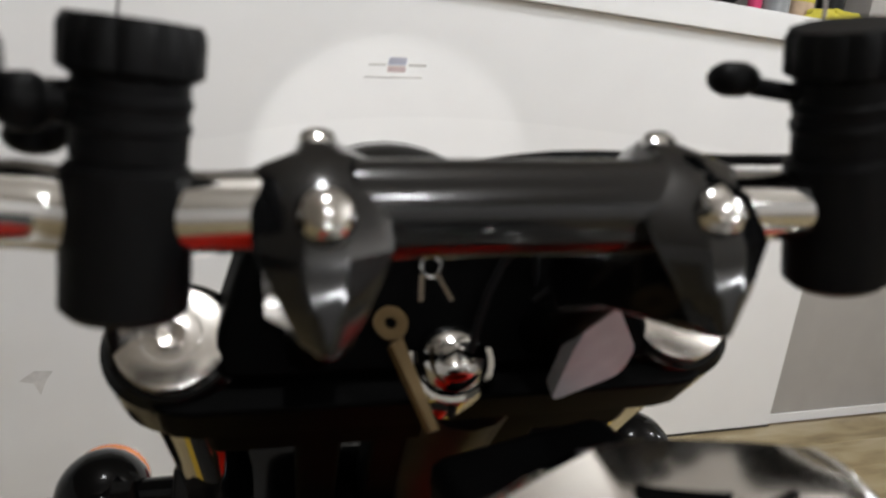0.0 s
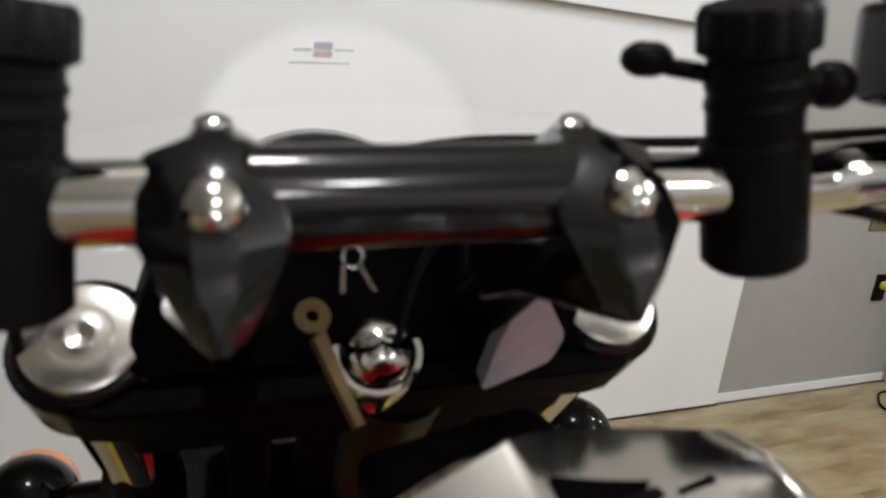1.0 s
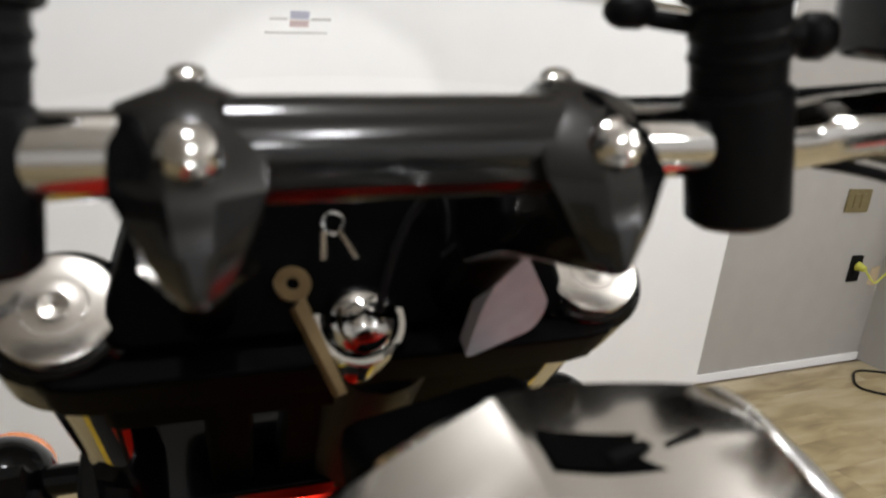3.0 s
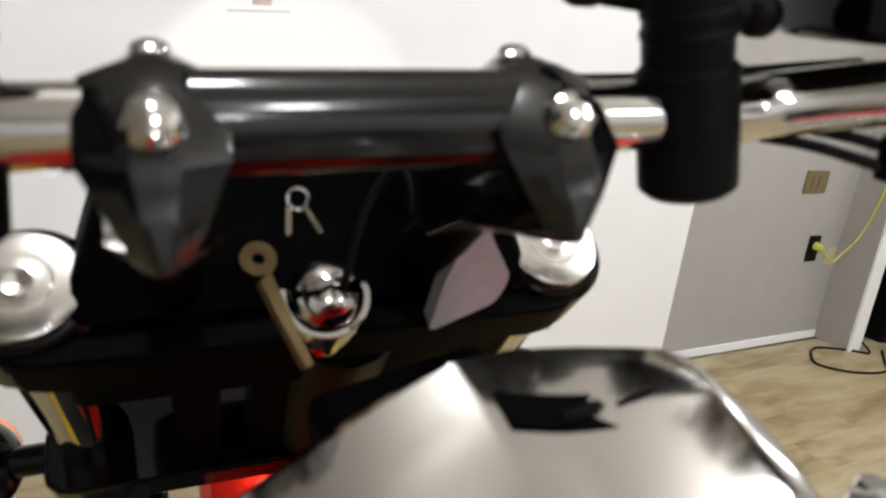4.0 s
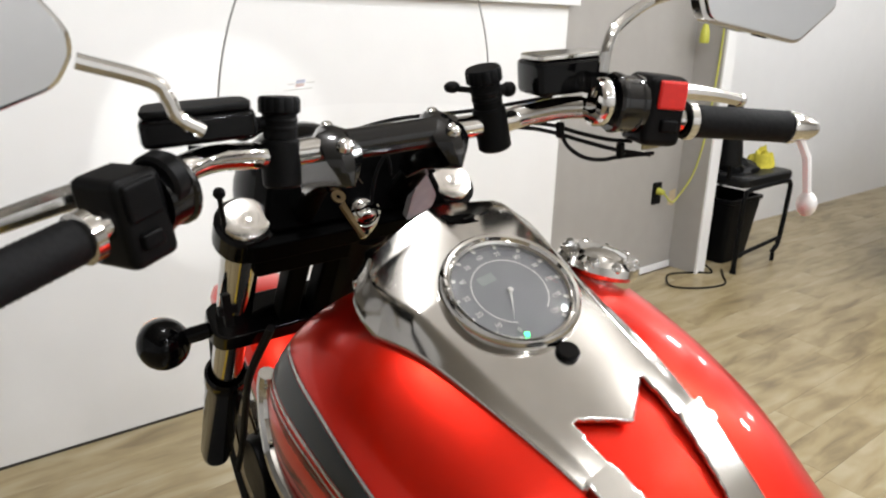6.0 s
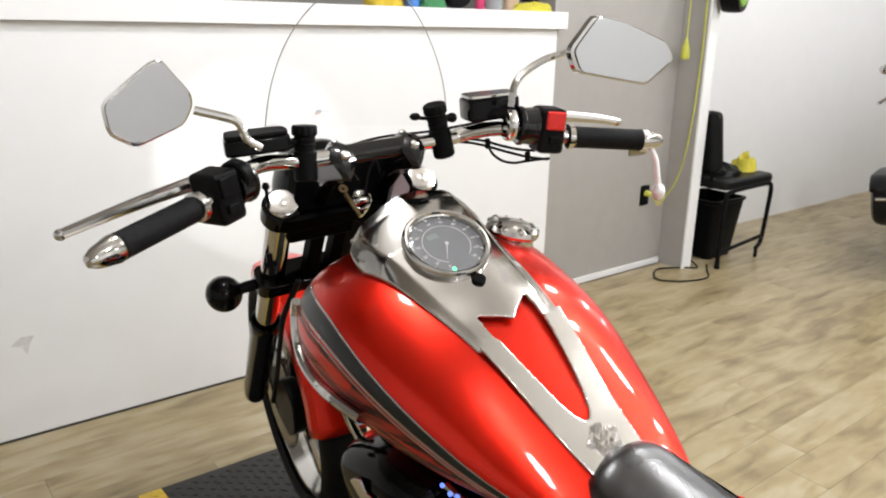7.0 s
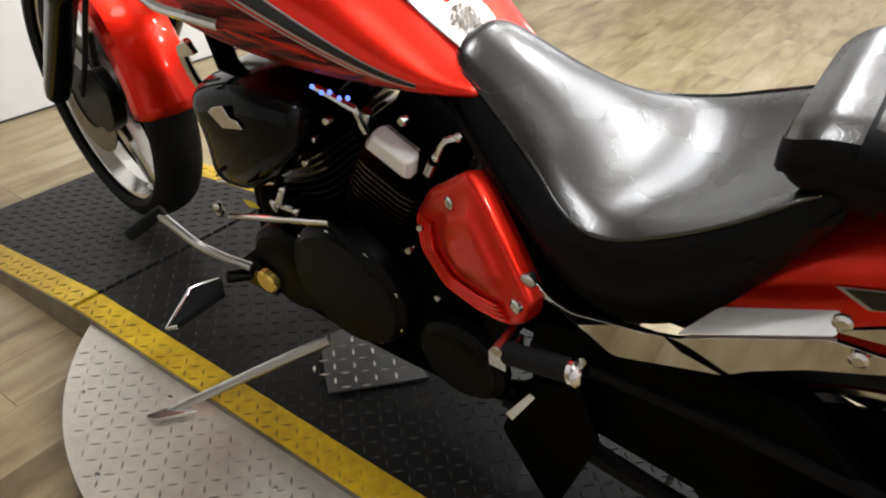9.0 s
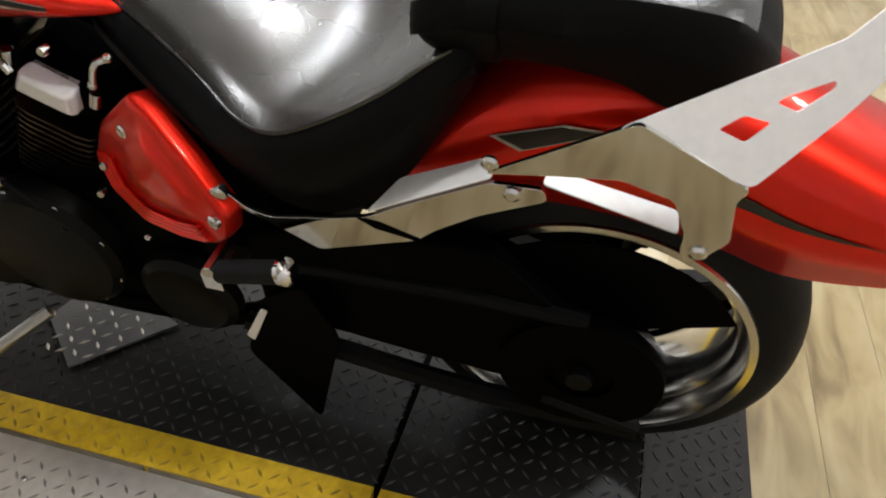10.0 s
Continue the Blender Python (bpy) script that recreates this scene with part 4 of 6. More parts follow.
nac = part("nacelle", Geo().plate(rounded([(-0.120, 1.262, 1.058), (0.120, 1.262, 1.058), (0.095, 1.285, 1.130), (-0.095, 1.285, 1.130)], 0.02), (0, 0.05, 0.012)).moved(STEER), NIGHT, bike, "black cover behind the headlight", bevel=0.006)
part("nacelle_panel", Geo().plate(rounded([(0.050, 1.244, 1.048), (0.090, 1.250, 1.058), (0.097, 1.250, 1.072), (0.070, 1.224, 1.110), (0.062, 1.222, 1.108), (0.053, 1.230, 1.080)], 0.006), (0, 0.010, 0.004)).moved(STEER), material("grey plastic", (0.27, 0.28, 0.30), 0.5, scale=90), nac, "grey plastic panel")
FD = Vector((0, 0.62, -0.785)).normalized()
FB = Vector((0, 0.785, 0.62)).normalized()
for name, x0, x1 in (("stem_tube", -0.030, 0.075), ("headlight_stay", -0.076, -0.048), ("headlight_stay", 0.098, 0.112)):
    top, low = Vector(((x0 + x1) / 2, 1.285, 1.060)), Vector(((x0 + x1) / 2, 1.285, 1.060)) + FD * 0.215
    part(name, Geo().box((top + low) / 2, (x1 - x0, 0.030, 0.215), Matrix((Vector((1, 0, 0)), FB, -FD)).transposed().to_4x4()).moved(STEER), NIGHT, nac, bevel=0.004)
part("clamp_block", Geo().box(Vector((0, 1.285, 1.060)) + FD * 0.035, (0.25, 0.045, 0.075), Matrix((Vector((1, 0, 0)), FB, -FD)).transposed().to_4x4()).moved(STEER), NIGHT, nac, bevel=0.008)
part("cable_cover", Geo().box((0.03, 1.215, 0.985), (0.10, 0.05, 0.09)), NIGHT, nac, bevel=0.01)

# -- turn signals
for s in (-1, 1):
    c = Vector((s * 0.222, 1.469, 0.866))
    sig = part("turn_signal", Geo().ball(c, 0.036, 28, (1, 1.1, 1)).moved(STEER), BLACK, bike, "round gloss black turn signal")
    part("signal_stem", Geo().rod(c, (s * 0.14, 1.44, 0.885), 0.0115, n=16).moved(STEER), BLACK, sig)
    part("signal_lens", Geo().lathe([(0.0345, 0.010), (0.031, 0.028), (0.018, 0.038), (0.001, 0.042)], c, (0, 0.98, -0.1), 24).moved(STEER), material("amber lens", (0.8, 0.22, 0.03), 0.15, scale=50), sig, "amber lens")

# -- front fender
fg = Geo()
rows = []
SECTION = [(-0.070, -0.085), (-0.079, -0.060), (-0.077, -0.034), (-0.066, -0.014), (-0.036, -0.003), (0.0, 0.0), (0.036, -0.003), (0.066, -0.014), (0.077, -0.034), (0.079, -0.060), (0.070, -0.085)]
for i in range(27):
    a = radians(9 + 95 * i / 26)
    R = 0.376 + 0.008 * max(0.0, 1 - i / 3) ** 2
    rows.append([AX + Vector((x * (1 + 0.05 * max(0.0, 1 - i / 3)), -(R + h) * math.cos(a), (R + h) * math.sin(a))) for x, h in SECTION])
fg.loft(rows, closed=False)
ob = part("front_fender", fg.moved(STEER), RED, bike, "glossy red front fender", sharp=24)
mod = ob.modifiers.new("thickness", "SOLIDIFY")
mod.thickness = 0.003

# -- seat: y, half width, top middle, top edge, bottom
SEAT = [
    (0.700, 0.062, 0.806, 0.790, 0.755),
    (0.675, 0.092, 0.820, 0.796, 0.720),
    (0.62, 0.122, 0.800, 0.770, 0.675),
    (0.55, 0.152, 0.764, 0.730, 0.618),
    (0.47, 0.182, 0.720, 0.697, 0.570),
    (0.40, 0.197, 0.700, 0.697, 0.550),
    (0.33, 0.196, 0.705, 0.725, 0.560),
    (0.26, 0.178, 0.735, 0.762, 0.610),
    (0.20, 0.152, 0.785, 0.802, 0.700),
    (0.165, 0.130, 0.81, 0.814, 0.760),
]
# how far the brighter top reaches out, as a share of the half width
TOPPING = [(0.165, 0.90), (0.26, 0.90), (0.33, 0.91), (0.41, 0.92), (0.46, 0.86), (0.52, 0.74), (0.60, 0.68), (0.66, 0.72), (0.70, 0.80)]


def topping(y, rows):
    return lerp_rows(TOPPING, y)[0] if rows is SEAT else 0.93


def seat_ring(y, rows, n=16, sink=0.0):
    w, mid, edge, low = lerp_rows(rows, y)
    t = topping(y, rows)
    side = [(0.80, low), (0.94, low + (edge - low) * 0.35), (1.0, low + (edge - low) * 0.62), (0.995, edge - 0.034 * (1 + 3 * (0.93 - t))), ((1.0 + t) / 2 + 0.012, edge - 0.010 * (1 + 6 * (0.93 - t)))]
    ring = [(-w * a, y, z) for a, z in side]
    for i in range(n + 1):
        k = 2 * i / n - 1
        ring.append((t * w * k, y, mid + (edge - mid) * abs(k) ** 2.2 + (0.004 - sink if abs(k) < 0.95 else 0)))
    return ring + [(w * a, y, z) for a, z in side[::-1]]


def top_panel(rows, y0, y1, steps):
    """The upper panel of a pad, a little proud of it and turned down at its seams."""
    out = []
    for i in range(steps + 1):
        y = y0 + (y1 - y0) * i / steps
        r = [Vector(p) for p in seat_ring(y, rows)]
        out.append([p + Vector((0, 0, 0.0025 if 0 < j < 16 else -0.001)) for j, p in enumerate(r[5:22])])
    return Geo().loft(out, closed=False)


seat = part("seat", Geo().loft([seat_ring(0.700 - (0.700 - 0.165) * i / 40, SEAT, sink=0.010) for i in range(41)]), SEATDARK, bike, "black rider seat with a brighter leather top", sharp=50)
part("seat_panel", top_panel(SEAT, 0.696, 0.168, 44), LEATHER, seat, "black leather top panel, lit copy of the seat black", sharp=60)
for s in (-1, 1):
    pip = []
    for i in range(30):
        y = 0.69 - 0.50 * i / 29
        w, mid, edge, low = lerp_rows(SEAT, y)
        pip.append((s * w * (topping(y, SEAT) + 0.012), y, edge - 0.0005))
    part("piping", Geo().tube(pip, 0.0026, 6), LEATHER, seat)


def side_point(y, f, s):
    """A point on the seat's side, f of the way up from the lower edge to its bulge."""
    w, mid, edge, low = lerp_rows(SEAT, y)
    return (s * (w * (0.80 + 0.20 * min(1, f / 0.62)) + 0.001), y, low + (edge - low) * f)


for s in (-1, 1):
    part("seam", Geo().tube(curve([side_point(y, f, s) for y, f in ((0.655, 0.60), (0.60, 0.52), (0.53, 0.42), (0.47, 0.30), (0.42, 0.20))], 6), 0.0014, 6), SEATDARK, seat, "stitched seam on the seat side")
    part("seam", Geo().tube(curve([side_point(y, f, s) for y, f in ((0.42, 0.20), (0.36, 0.36), (0.29, 0.52), (0.23, 0.60))], 6), 0.0014, 6), SEATDARK, seat)
PILLION = [
    (0.247, 0.095, 0.838, 0.832, 0.806),
    (0.236, 0.128, 0.858, 0.848, 0.798),
    (0.20, 0.145, 0.880, 0.868, 0.790),
    (0.10, 0.150, 0.895, 0.880, 0.794),
    (0.02, 0.148, 0.900, 0.885, 0.782),
    (-0.04, 0.144, 0.897, 0.880, 0.756),
    (-0.085, 0.134, 0.888, 0.868, 0.738),
    (-0.112, 0.118, 0.870, 0.845, 0.735),
    (-0.140, 0.080, 0.825, 0.805, 0.740),
]
pillion = part("pillion_pad", Geo().loft([seat_ring(0.247 - 0.387 * i / 40, PILLION, sink=0.010) for i in range(41)]), SEATDARK, bike, "black leather pillion pad with a strap", sharp=50)
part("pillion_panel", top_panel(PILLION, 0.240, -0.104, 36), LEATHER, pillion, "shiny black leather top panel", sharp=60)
strap = [Vector(p) for p in seat_ring(0.155, PILLION)]
c = sum(strap, Vector()) / len(strap)
part("pillion_strap", Geo().loft([[c + (p - c) * 1.03 + Vector((0, d, 0)) for p in strap] for d in (-0.016, 0.016)], closed=False), SEATDARK, pillion, "black leather grab strap")

# -- rear fender: y, half width, top, lower edge
FENDER = [(0.33, 0.085, 0.575, 0.545), (0.26, 0.108, 0.665, 0.560), (0.18, 0.120, 0.742, 0.585), (0.09, 0.126, 0.786, 0.605), (-0.02, 0.128, 0.796, 0.600), (-0.14, 0.127, 0.758, 0.572), (-0.20, 0.125, 0.731, 0.548), (-0.26, 0.122, 0.702, 0.542), (-0.34, 0.117, 0.664, 0.546), (-0.44, 0.106, 0.618, 0.546), (-0.50, 0.090, 0.588, 0.540), (-0.525, 0.07, 0.570, 0.540)]
rows = []
for i in range(45):
    y = 0.33 - 0.855 * i / 44
    w, top, low = lerp_rows(FENDER, y)
    row = [Vector((-w, y, low)), Vector((-w * 1.01, y, low + (top - low) * 0.35))]
    for j in range(13):
        a = math.pi * j / 12
        c, s = math.cos(a), math.sin(a)
        row.append(Vector((-math.copysign(abs(c) ** 0.88, c) * w, y, low + (top - low) * (0.50 + 0.50 * abs(s) ** 0.85))))
    row += [Vector((w * 1.01, y, low + (top - low) * 0.35)), Vector((w, y, low))]
    rows.append(row)
ob = part("rear_fender", Geo().loft(rows, closed=False), RED, bike, "glossy red rear fender with dark graphics", sharp=60)
mod = ob.modifiers.new("thickness", "SOLIDIFY")
mod.thickness = 0.003


def fender_side(y, k, grow=0.0012):
    w, top, low = lerp_rows(FENDER, y)
    return Vector((-w * 1.012 - grow, y, low + (top - low) * k))


g = Geo().loft([[fender_side(-0.12 - 0.008 * i, 0.44 + 0.001 * i + d * (1 - i / 25)) for d in (-0.05, 0.05)] for i in range(25)], closed=False)
part("fender_stripe", g, STRIPE, ob, "charcoal swoosh on the fender")
for grow, mat, k in ((0.0015, SILVER, 1.0), (0.0022, STRIPE, 0.86)):
    pts = [Vector((0, y, z)) for y, z in ((0.150, 0.693), (0.065, 0.726), (0.009, 0.725), (0.113, 0.678))]
    mid = sum(pts, Vector()) / 4
    part("fender_flash", Geo().plate([Vector((-lerp_rows(FENDER, p.y)[0] * 1.012 - grow, p.y, p.z)) for p in [mid + (q - mid) * k for q in pts]], (0.001, 0, 0)), mat, ob, "dark flash with a silver outline")


def holed(outer, holes, thick):
    """A flat piece with openings right through it."""
    bm = bmesh.new()
    for loop in [outer] + holes:
        vs = [bm.verts.new(p) for p in loop]
        for i, v in enumerate(vs):
            bm.edges.new((v, vs[(i + 1) % len(vs)]))
    bmesh.ops.triangle_fill(bm, edges=bm.edges[:], use_beauty=True, use_dissolve=False)
    top = bmesh.ops.extrude_face_region(bm, geom=bm.faces[:] + bm.edges[:])
    for v in top["geom"]:
        if isinstance(v, bmesh.types.BMVert):
            v.co += Vector(thick)
    bm.verts.index_update()
    g = Geo().add([v.co.copy() for v in bm.verts], [tuple(v.index for v in f.verts) for f in bm.faces])
    bm.free()
    return g


# -- chrome rails of the luggage support
for s in (-1, 1):
    X = s * 0.195
    lower = part("frame_rail", Geo().plate(rounded([(X, p, q) for p, q in ((0.487, 0.615), (0.452, 0.580), (0.421, 0.570), (0.324, 0.590), (0.282, 0.603), (0.240, 0.630), (0.134, 0.690), (0.072, 0.692), (0.067, 0.676), (0.143, 0.637), (0.196, 0.600), (0.222, 0.575), (0.358, 0.525), (0.394, 0.546), (0.480, 0.588))], 0.010), (s * 0.007, 0, 0)), CHROME, bike, "polished chrome frame rail under the seat", bevel=0.0022)
    part("rail_flange", Geo().plate(rounded([(X + s * 0.004, 0.285, 0.606), (X + s * 0.004, 0.130, 0.694), (X - s * 0.038, 0.136, 0.690), (X - s * 0.038, 0.252, 0.632)], 0.006), (s * 0.002, 0, 0.004)), CAST, lower, bevel=0.0015)
    # dark reflection on the rail, laid on as a thin black plate
    part("rail_slot", Geo().plate([(X + s * 0.0074, p, q) for p, q in ((0.300, 0.601), (0.268, 0.597), (0.214, 0.579), (0.219, 0.576), (0.275, 0.586))], (s * 0.001, 0, 0)), NIGHT, lower, "dark slanted reflection laid on the chrome")
    PX = X + s * 0.008
    up = part("rack_plate", holed(rounded([(PX, p, q) for p, q in ((0.136, 0.709), (0.007, 0.790), (-0.013, 0.801), (-0.128, 0.740), (-0.118, 0.724), (-0.125, 0.667), (-0.103, 0.636), (-0.087, 0.626), (-0.079, 0.640), (-0.079, 0.668), (-0.061, 0.712), (-0.005, 0.729), (0.058, 0.721))], 0.007), [], (s * 0.006, 0, 0)), CHROME, bike, "polished chrome rack side plate", bevel=0.002)
    part("rack_lip", Geo().plate(rounded([(PX + s * 0.002, 0.074, 0.702), (PX + s * 0.002, -0.074, 0.662), (PX - s * 0.020, -0.070, 0.676), (PX - s * 0.020, 0.070, 0.708)], 0.006), (s * 0.003, 0, 0.004)), CAST, up, bevel=0.001)
    for p, q in ((0.105, 0.686), (-0.098, 0.645), (0.130, 0.725)):
        part("plate_bolt", Geo().lathe([(0.010, 0), (0.010, 0.004), (0.006, 0.007), (0.0005, 0.007)], (X + s * 0.012, p, q), (s, 0, 0), 16), STEEL, up)

    def on_arm(y, z):
        return Vector((s * (0.6548 + 0.2022 * y - 0.5715 * z), y, z))

    arm = rounded([on_arm(y, z) for y, z in ((0.007, 0.790), (-0.013, 0.798), (-0.121, 0.841), (-0.178, 0.864), (-0.232, 0.912), (-0.268, 0.905), (-0.240, 0.855), (-0.192, 0.802), (-0.127, 0.742))], 0.008)
    h1 = rounded([on_arm(y, z) for y, z in ((-0.084, 0.791), (-0.105, 0.803), (-0.131, 0.797), (-0.111, 0.780))], 0.004, 2)
    h2 = rounded([on_arm(y, z) for y, z in ((-0.131, 0.813), (-0.137, 0.818), (-0.178, 0.832), (-0.179, 0.825), (-0.151, 0.806))], 0.003, 2)
    part("rack_arm", holed(arm, [h1, h2], (s * 0.004, 0, 0.002)), CAST, up, "slotted bright satin arm")
    part("rail_bolt", Geo().rod((X, 0.480, 0.604), (X + s * 0.012, 0.480, 0.604), 0.0075, n=14).lathe([(0.012, 0), (0.012, 0.005), (0.008, 0.008), (0.0005, 0.009)], (X + s * 0.011, 0.480, 0.604), (s, 0, 0), 16), STEEL, lower)

# -- side cover
for s in (-1, 1):
    o = rounded([Vector((s * (0.120 + 0.37 * (0.70 - p) + 0.16 * (0.70 - q)), p, q)) for p, q in ((0.608, 0.700), (0.690, 0.627), (0.722, 0.566), (0.706, 0.515), (0.640, 0.487), (0.560, 0.500), (0.500, 0.520), (0.473, 0.543), (0.466, 0.586), (0.522, 0.638), (0.585, 0.690))], 0.012, 4)
    c = sum(o, Vector()) / len(o)
    out = Vector((s * 0.92, 0.34, 0.15)).normalized()
    rings = [[c + (p - c) * k + out * h for p in o] for k, h in ((0.97, -0.03), (1.0, -0.006), (0.985, 0.001), (0.95, 0.004))]
    apex = c + Vector((-s * 0.006, -0.022, 0.014))
    rings += [[apex + (p - apex) * k + out * h for p in o] for k, h in ((0.80, 0.007), (0.62, 0.010), (0.50, 0.017), (0.42, 0.021), (0.25, 0.024), (0.05, 0.025))]
    cov = part("side_cover", Geo().loft(rings), RED, bike, "red triangular side cover with ribs", sharp=40)
    for i in range(4):
        k = 0.91 - 0.07 * i
        rib = [apex + (p - apex) * k + out * (0.0065 + 0.0016 * i) for p in o if p.z < 0.60 - 0.3 * (0.70 - p.y)]
        if len(rib) > 2:
            part("cover_rib", Geo().tube([p + out * 0.0015 for p in rib], 0.0030, 8), RED, cov)
    for k, p, q in ((0.160, 0.635, 0.638), (0.228, 0.486, 0.571)):
        part("cover_bolt", Geo().lathe([(0.010, -0.008), (0.010, 0.003), (0.006, 0.005), (0.0005, 0.004)], (s * k, p, q), out, 16), STEEL, cov)

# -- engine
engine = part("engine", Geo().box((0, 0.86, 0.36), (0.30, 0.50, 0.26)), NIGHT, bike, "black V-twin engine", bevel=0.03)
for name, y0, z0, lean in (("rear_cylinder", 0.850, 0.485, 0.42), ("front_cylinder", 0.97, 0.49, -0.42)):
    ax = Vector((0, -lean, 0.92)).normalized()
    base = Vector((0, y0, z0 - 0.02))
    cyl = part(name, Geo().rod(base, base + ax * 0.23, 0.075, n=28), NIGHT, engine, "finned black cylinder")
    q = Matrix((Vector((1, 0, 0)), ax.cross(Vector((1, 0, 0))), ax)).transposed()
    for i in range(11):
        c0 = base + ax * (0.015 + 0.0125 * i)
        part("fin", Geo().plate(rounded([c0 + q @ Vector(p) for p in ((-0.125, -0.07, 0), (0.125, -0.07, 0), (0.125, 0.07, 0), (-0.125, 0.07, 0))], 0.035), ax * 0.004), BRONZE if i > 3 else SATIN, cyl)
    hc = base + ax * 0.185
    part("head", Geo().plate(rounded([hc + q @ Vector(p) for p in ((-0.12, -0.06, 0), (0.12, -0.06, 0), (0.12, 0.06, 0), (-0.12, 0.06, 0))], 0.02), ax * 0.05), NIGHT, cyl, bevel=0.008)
    rb = hc + ax * 0.006
    part("rocker_cover", Geo().loft([[rb + q @ Vector((x, p * k, r * k + 0.02)) for p, r in ((-0.046, -0.012), (-0.038, 0.024), (0.038, 0.024), (0.046, -0.012))] for x, k in ((-0.10, 1.0), (-0.135, 1.0), (-0.143, 0.82))]), CAST, cyl, "polished rocker cover end", bevel=0.006)
    for p in (-0.045, 0.045):
        part("head_bolt", Geo().rod(rb + q @ Vector((-0.12, p * 1.4, 0.03)), rb + q @ Vector((-0.12, p * 1.4, 0.055)), 0.009, n=12), STEEL, cyl)
BLUE = material("blue led", (0.02, 0.05, 0.5), 0.3, Emission_Color=(0.15, 0.25, 1.0, 1), Emission_Strength=1.6)
leds = part("led_strip", Geo().tube([(-0.152, 0.87, 0.752), (-0.150, 0.80, 0.735), (-0.150, 0.785, 0.700)], 0.006, 8), CHROME, engine, "chrome bracket with small blue lights")
for i in range(5):
    part("led", Geo().ball((-0.162, 0.866 - 0.017 * i, 0.760 - 0.005 * (i % 2)), 0.0038, 10), BLUE, leds, "lit blue light")
AIR = ((1.20, 0.700), (1.10, 0.742), (1.00, 0.760), (0.92, 0.745), (0.90, 0.66), (0.98, 0.57), (1.09, 0.49), (1.19, 0.49), (1.178, 0.62))
air = part("air_cleaner", Geo().loft([rounded([(x, 1.022 + (p - 1.05) * k * 0.90, 0.622 + (q - 0.62) * k * 0.90) for p, q in AIR], 0.045, 4) for x, k in ((0.1, 0.95), (-0.12, 1.0), (-0.150, 0.99), (-0.172, 0.955), (-0.190, 0.89), (-0.202, 0.78), (-0.209, 0.6), (-0.213, 0.3))]), BLACK, bike, "gloss black intake cover", sharp=80)
part("badge", Geo().plate([(-0.212, p, q) for p, q in ((1.045, 0.703), (1.060, 0.690), (1.035, 0.668), (0.985, 0.680), (0.994, 0.693), (1.010, 0.693), (1.020, 0.712))], (-0.004, 0, 0)), STEEL, air, "plain silver badge", bevel=0.001)
cover = part("clutch_cover", Geo().lathe([(0.13, 0), (0.128, 0.03), (0.115, 0.045), (0.06, 0.05), (0.001, 0.05)], (-0.15, 0.86, 0.375), (-1, 0, 0), 40), ENGINE, engine, "round black engine side cover")
part("alternator_cover", Geo().lathe([(0.10, 0), (0.098, 0.02), (0.085, 0.032), (0.04, 0.035), (0.001, 0.035)], (-0.15, 1.02, 0.33), (-1, 0, 0), 40), ENGINE, engine, "black alternator cover")
part("pulley_cover", Geo().lathe([(0.085, 0), (0.083, 0.02), (0.07, 0.03), (0.06, 0.024), (0.001, 0.024)], (-0.165, 0.62, 0.33), (-1, 0, 0), 40), ENGINE, engine, "black pulley cover")
part("brass_boss", Geo().lathe([(0.024, 0.0), (0.024, 0.012), (0.021, 0.016), (0.001, 0.016)], (-0.215, 1.03, 0.34), (-1, 0, 0), 28), BRASS, engine, "round brass-coloured cap")
for i in range(9):
    a = 2 * math.pi * i / 9
    part("cover_bolt", Geo().rod((-0.178, 0.86 + 0.121 * math.cos(a), 0.375 + 0.121 * math.sin(a)), (-0.186, 0.86 + 0.121 * math.cos(a), 0.375 + 0.121 * math.sin(a)), 0.006, n=8), STEEL, cover)

TAG = material("yellow tag", (0.75, 0.6, 0.05), 0.5, scale=60)
part("wiring_tag", Geo().plate([(-0.19, 1.075, 0.492), (-0.192, 1.045, 0.500), (-0.188, 1.040, 0.484), (-0.188, 1.066, 0.476)], (-0.003, 0, 0.002)), TAG, engine, "small yellow wiring tag")
for pts, r in ((((-0.15, 0.66, 0.70), (-0.155, 0.64, 0.735), (-0.15, 0.62, 0.745)), 0.0045), (((-0.16, 1.03, 0.47), (-0.18, 1.0, 0.50), (-0.17, 0.985, 0.535)), 0.006), (((-0.17, 1.20, 0.40), (-0.19, 1.17, 0.44)), 0.007), (((-0.175, 1.01, 0.50), (-0.165, 0.97, 0.49)), 0.007)):
    part("bracket", Geo().tube(curve(pts, 4), r, 8).ball(pts[0], r * 1.5, 10).ball(pts[-1], r * 1.4, 10), STEEL, engine, "small bright metal bracket")
for y, z in ((0.93, 0.60), (0.90, 0.655), (0.86, 0.70), (0.79, 0.46), (0.73, 0.50), (0.70, 0.56), (0.77, 0.30), (0.68, 0.42), (0.71, 0.745), (0.965, 0.43)):
    part("engine_bolt", Geo().lathe([(0.007, -0.010), (0.007, 0.0), (0.005, 0.003), (0.0005, 0.003)], (-0.155, y, z), (-1, 0, 0.2), 12), STEEL, engine)
part("intake_pipe", Geo().tube(curve([(-0.125, 1.195, 0.738), (-0.130, 1.212, 0.722), (-0.125, 1.214, 0.68), (-0.115, 1.21, 0.635)], 6), 0.009, 12).plate(rounded([(-0.13, 1.165, 0.728), (-0.13, 1.215, 0.712), (-0.13, 1.212, 0.735), (-0.13, 1.18, 0.748)], 0.006), (-0.010, 0, 0)), CHROME, engine, "chrome pipe and bracket behind the intake cover")

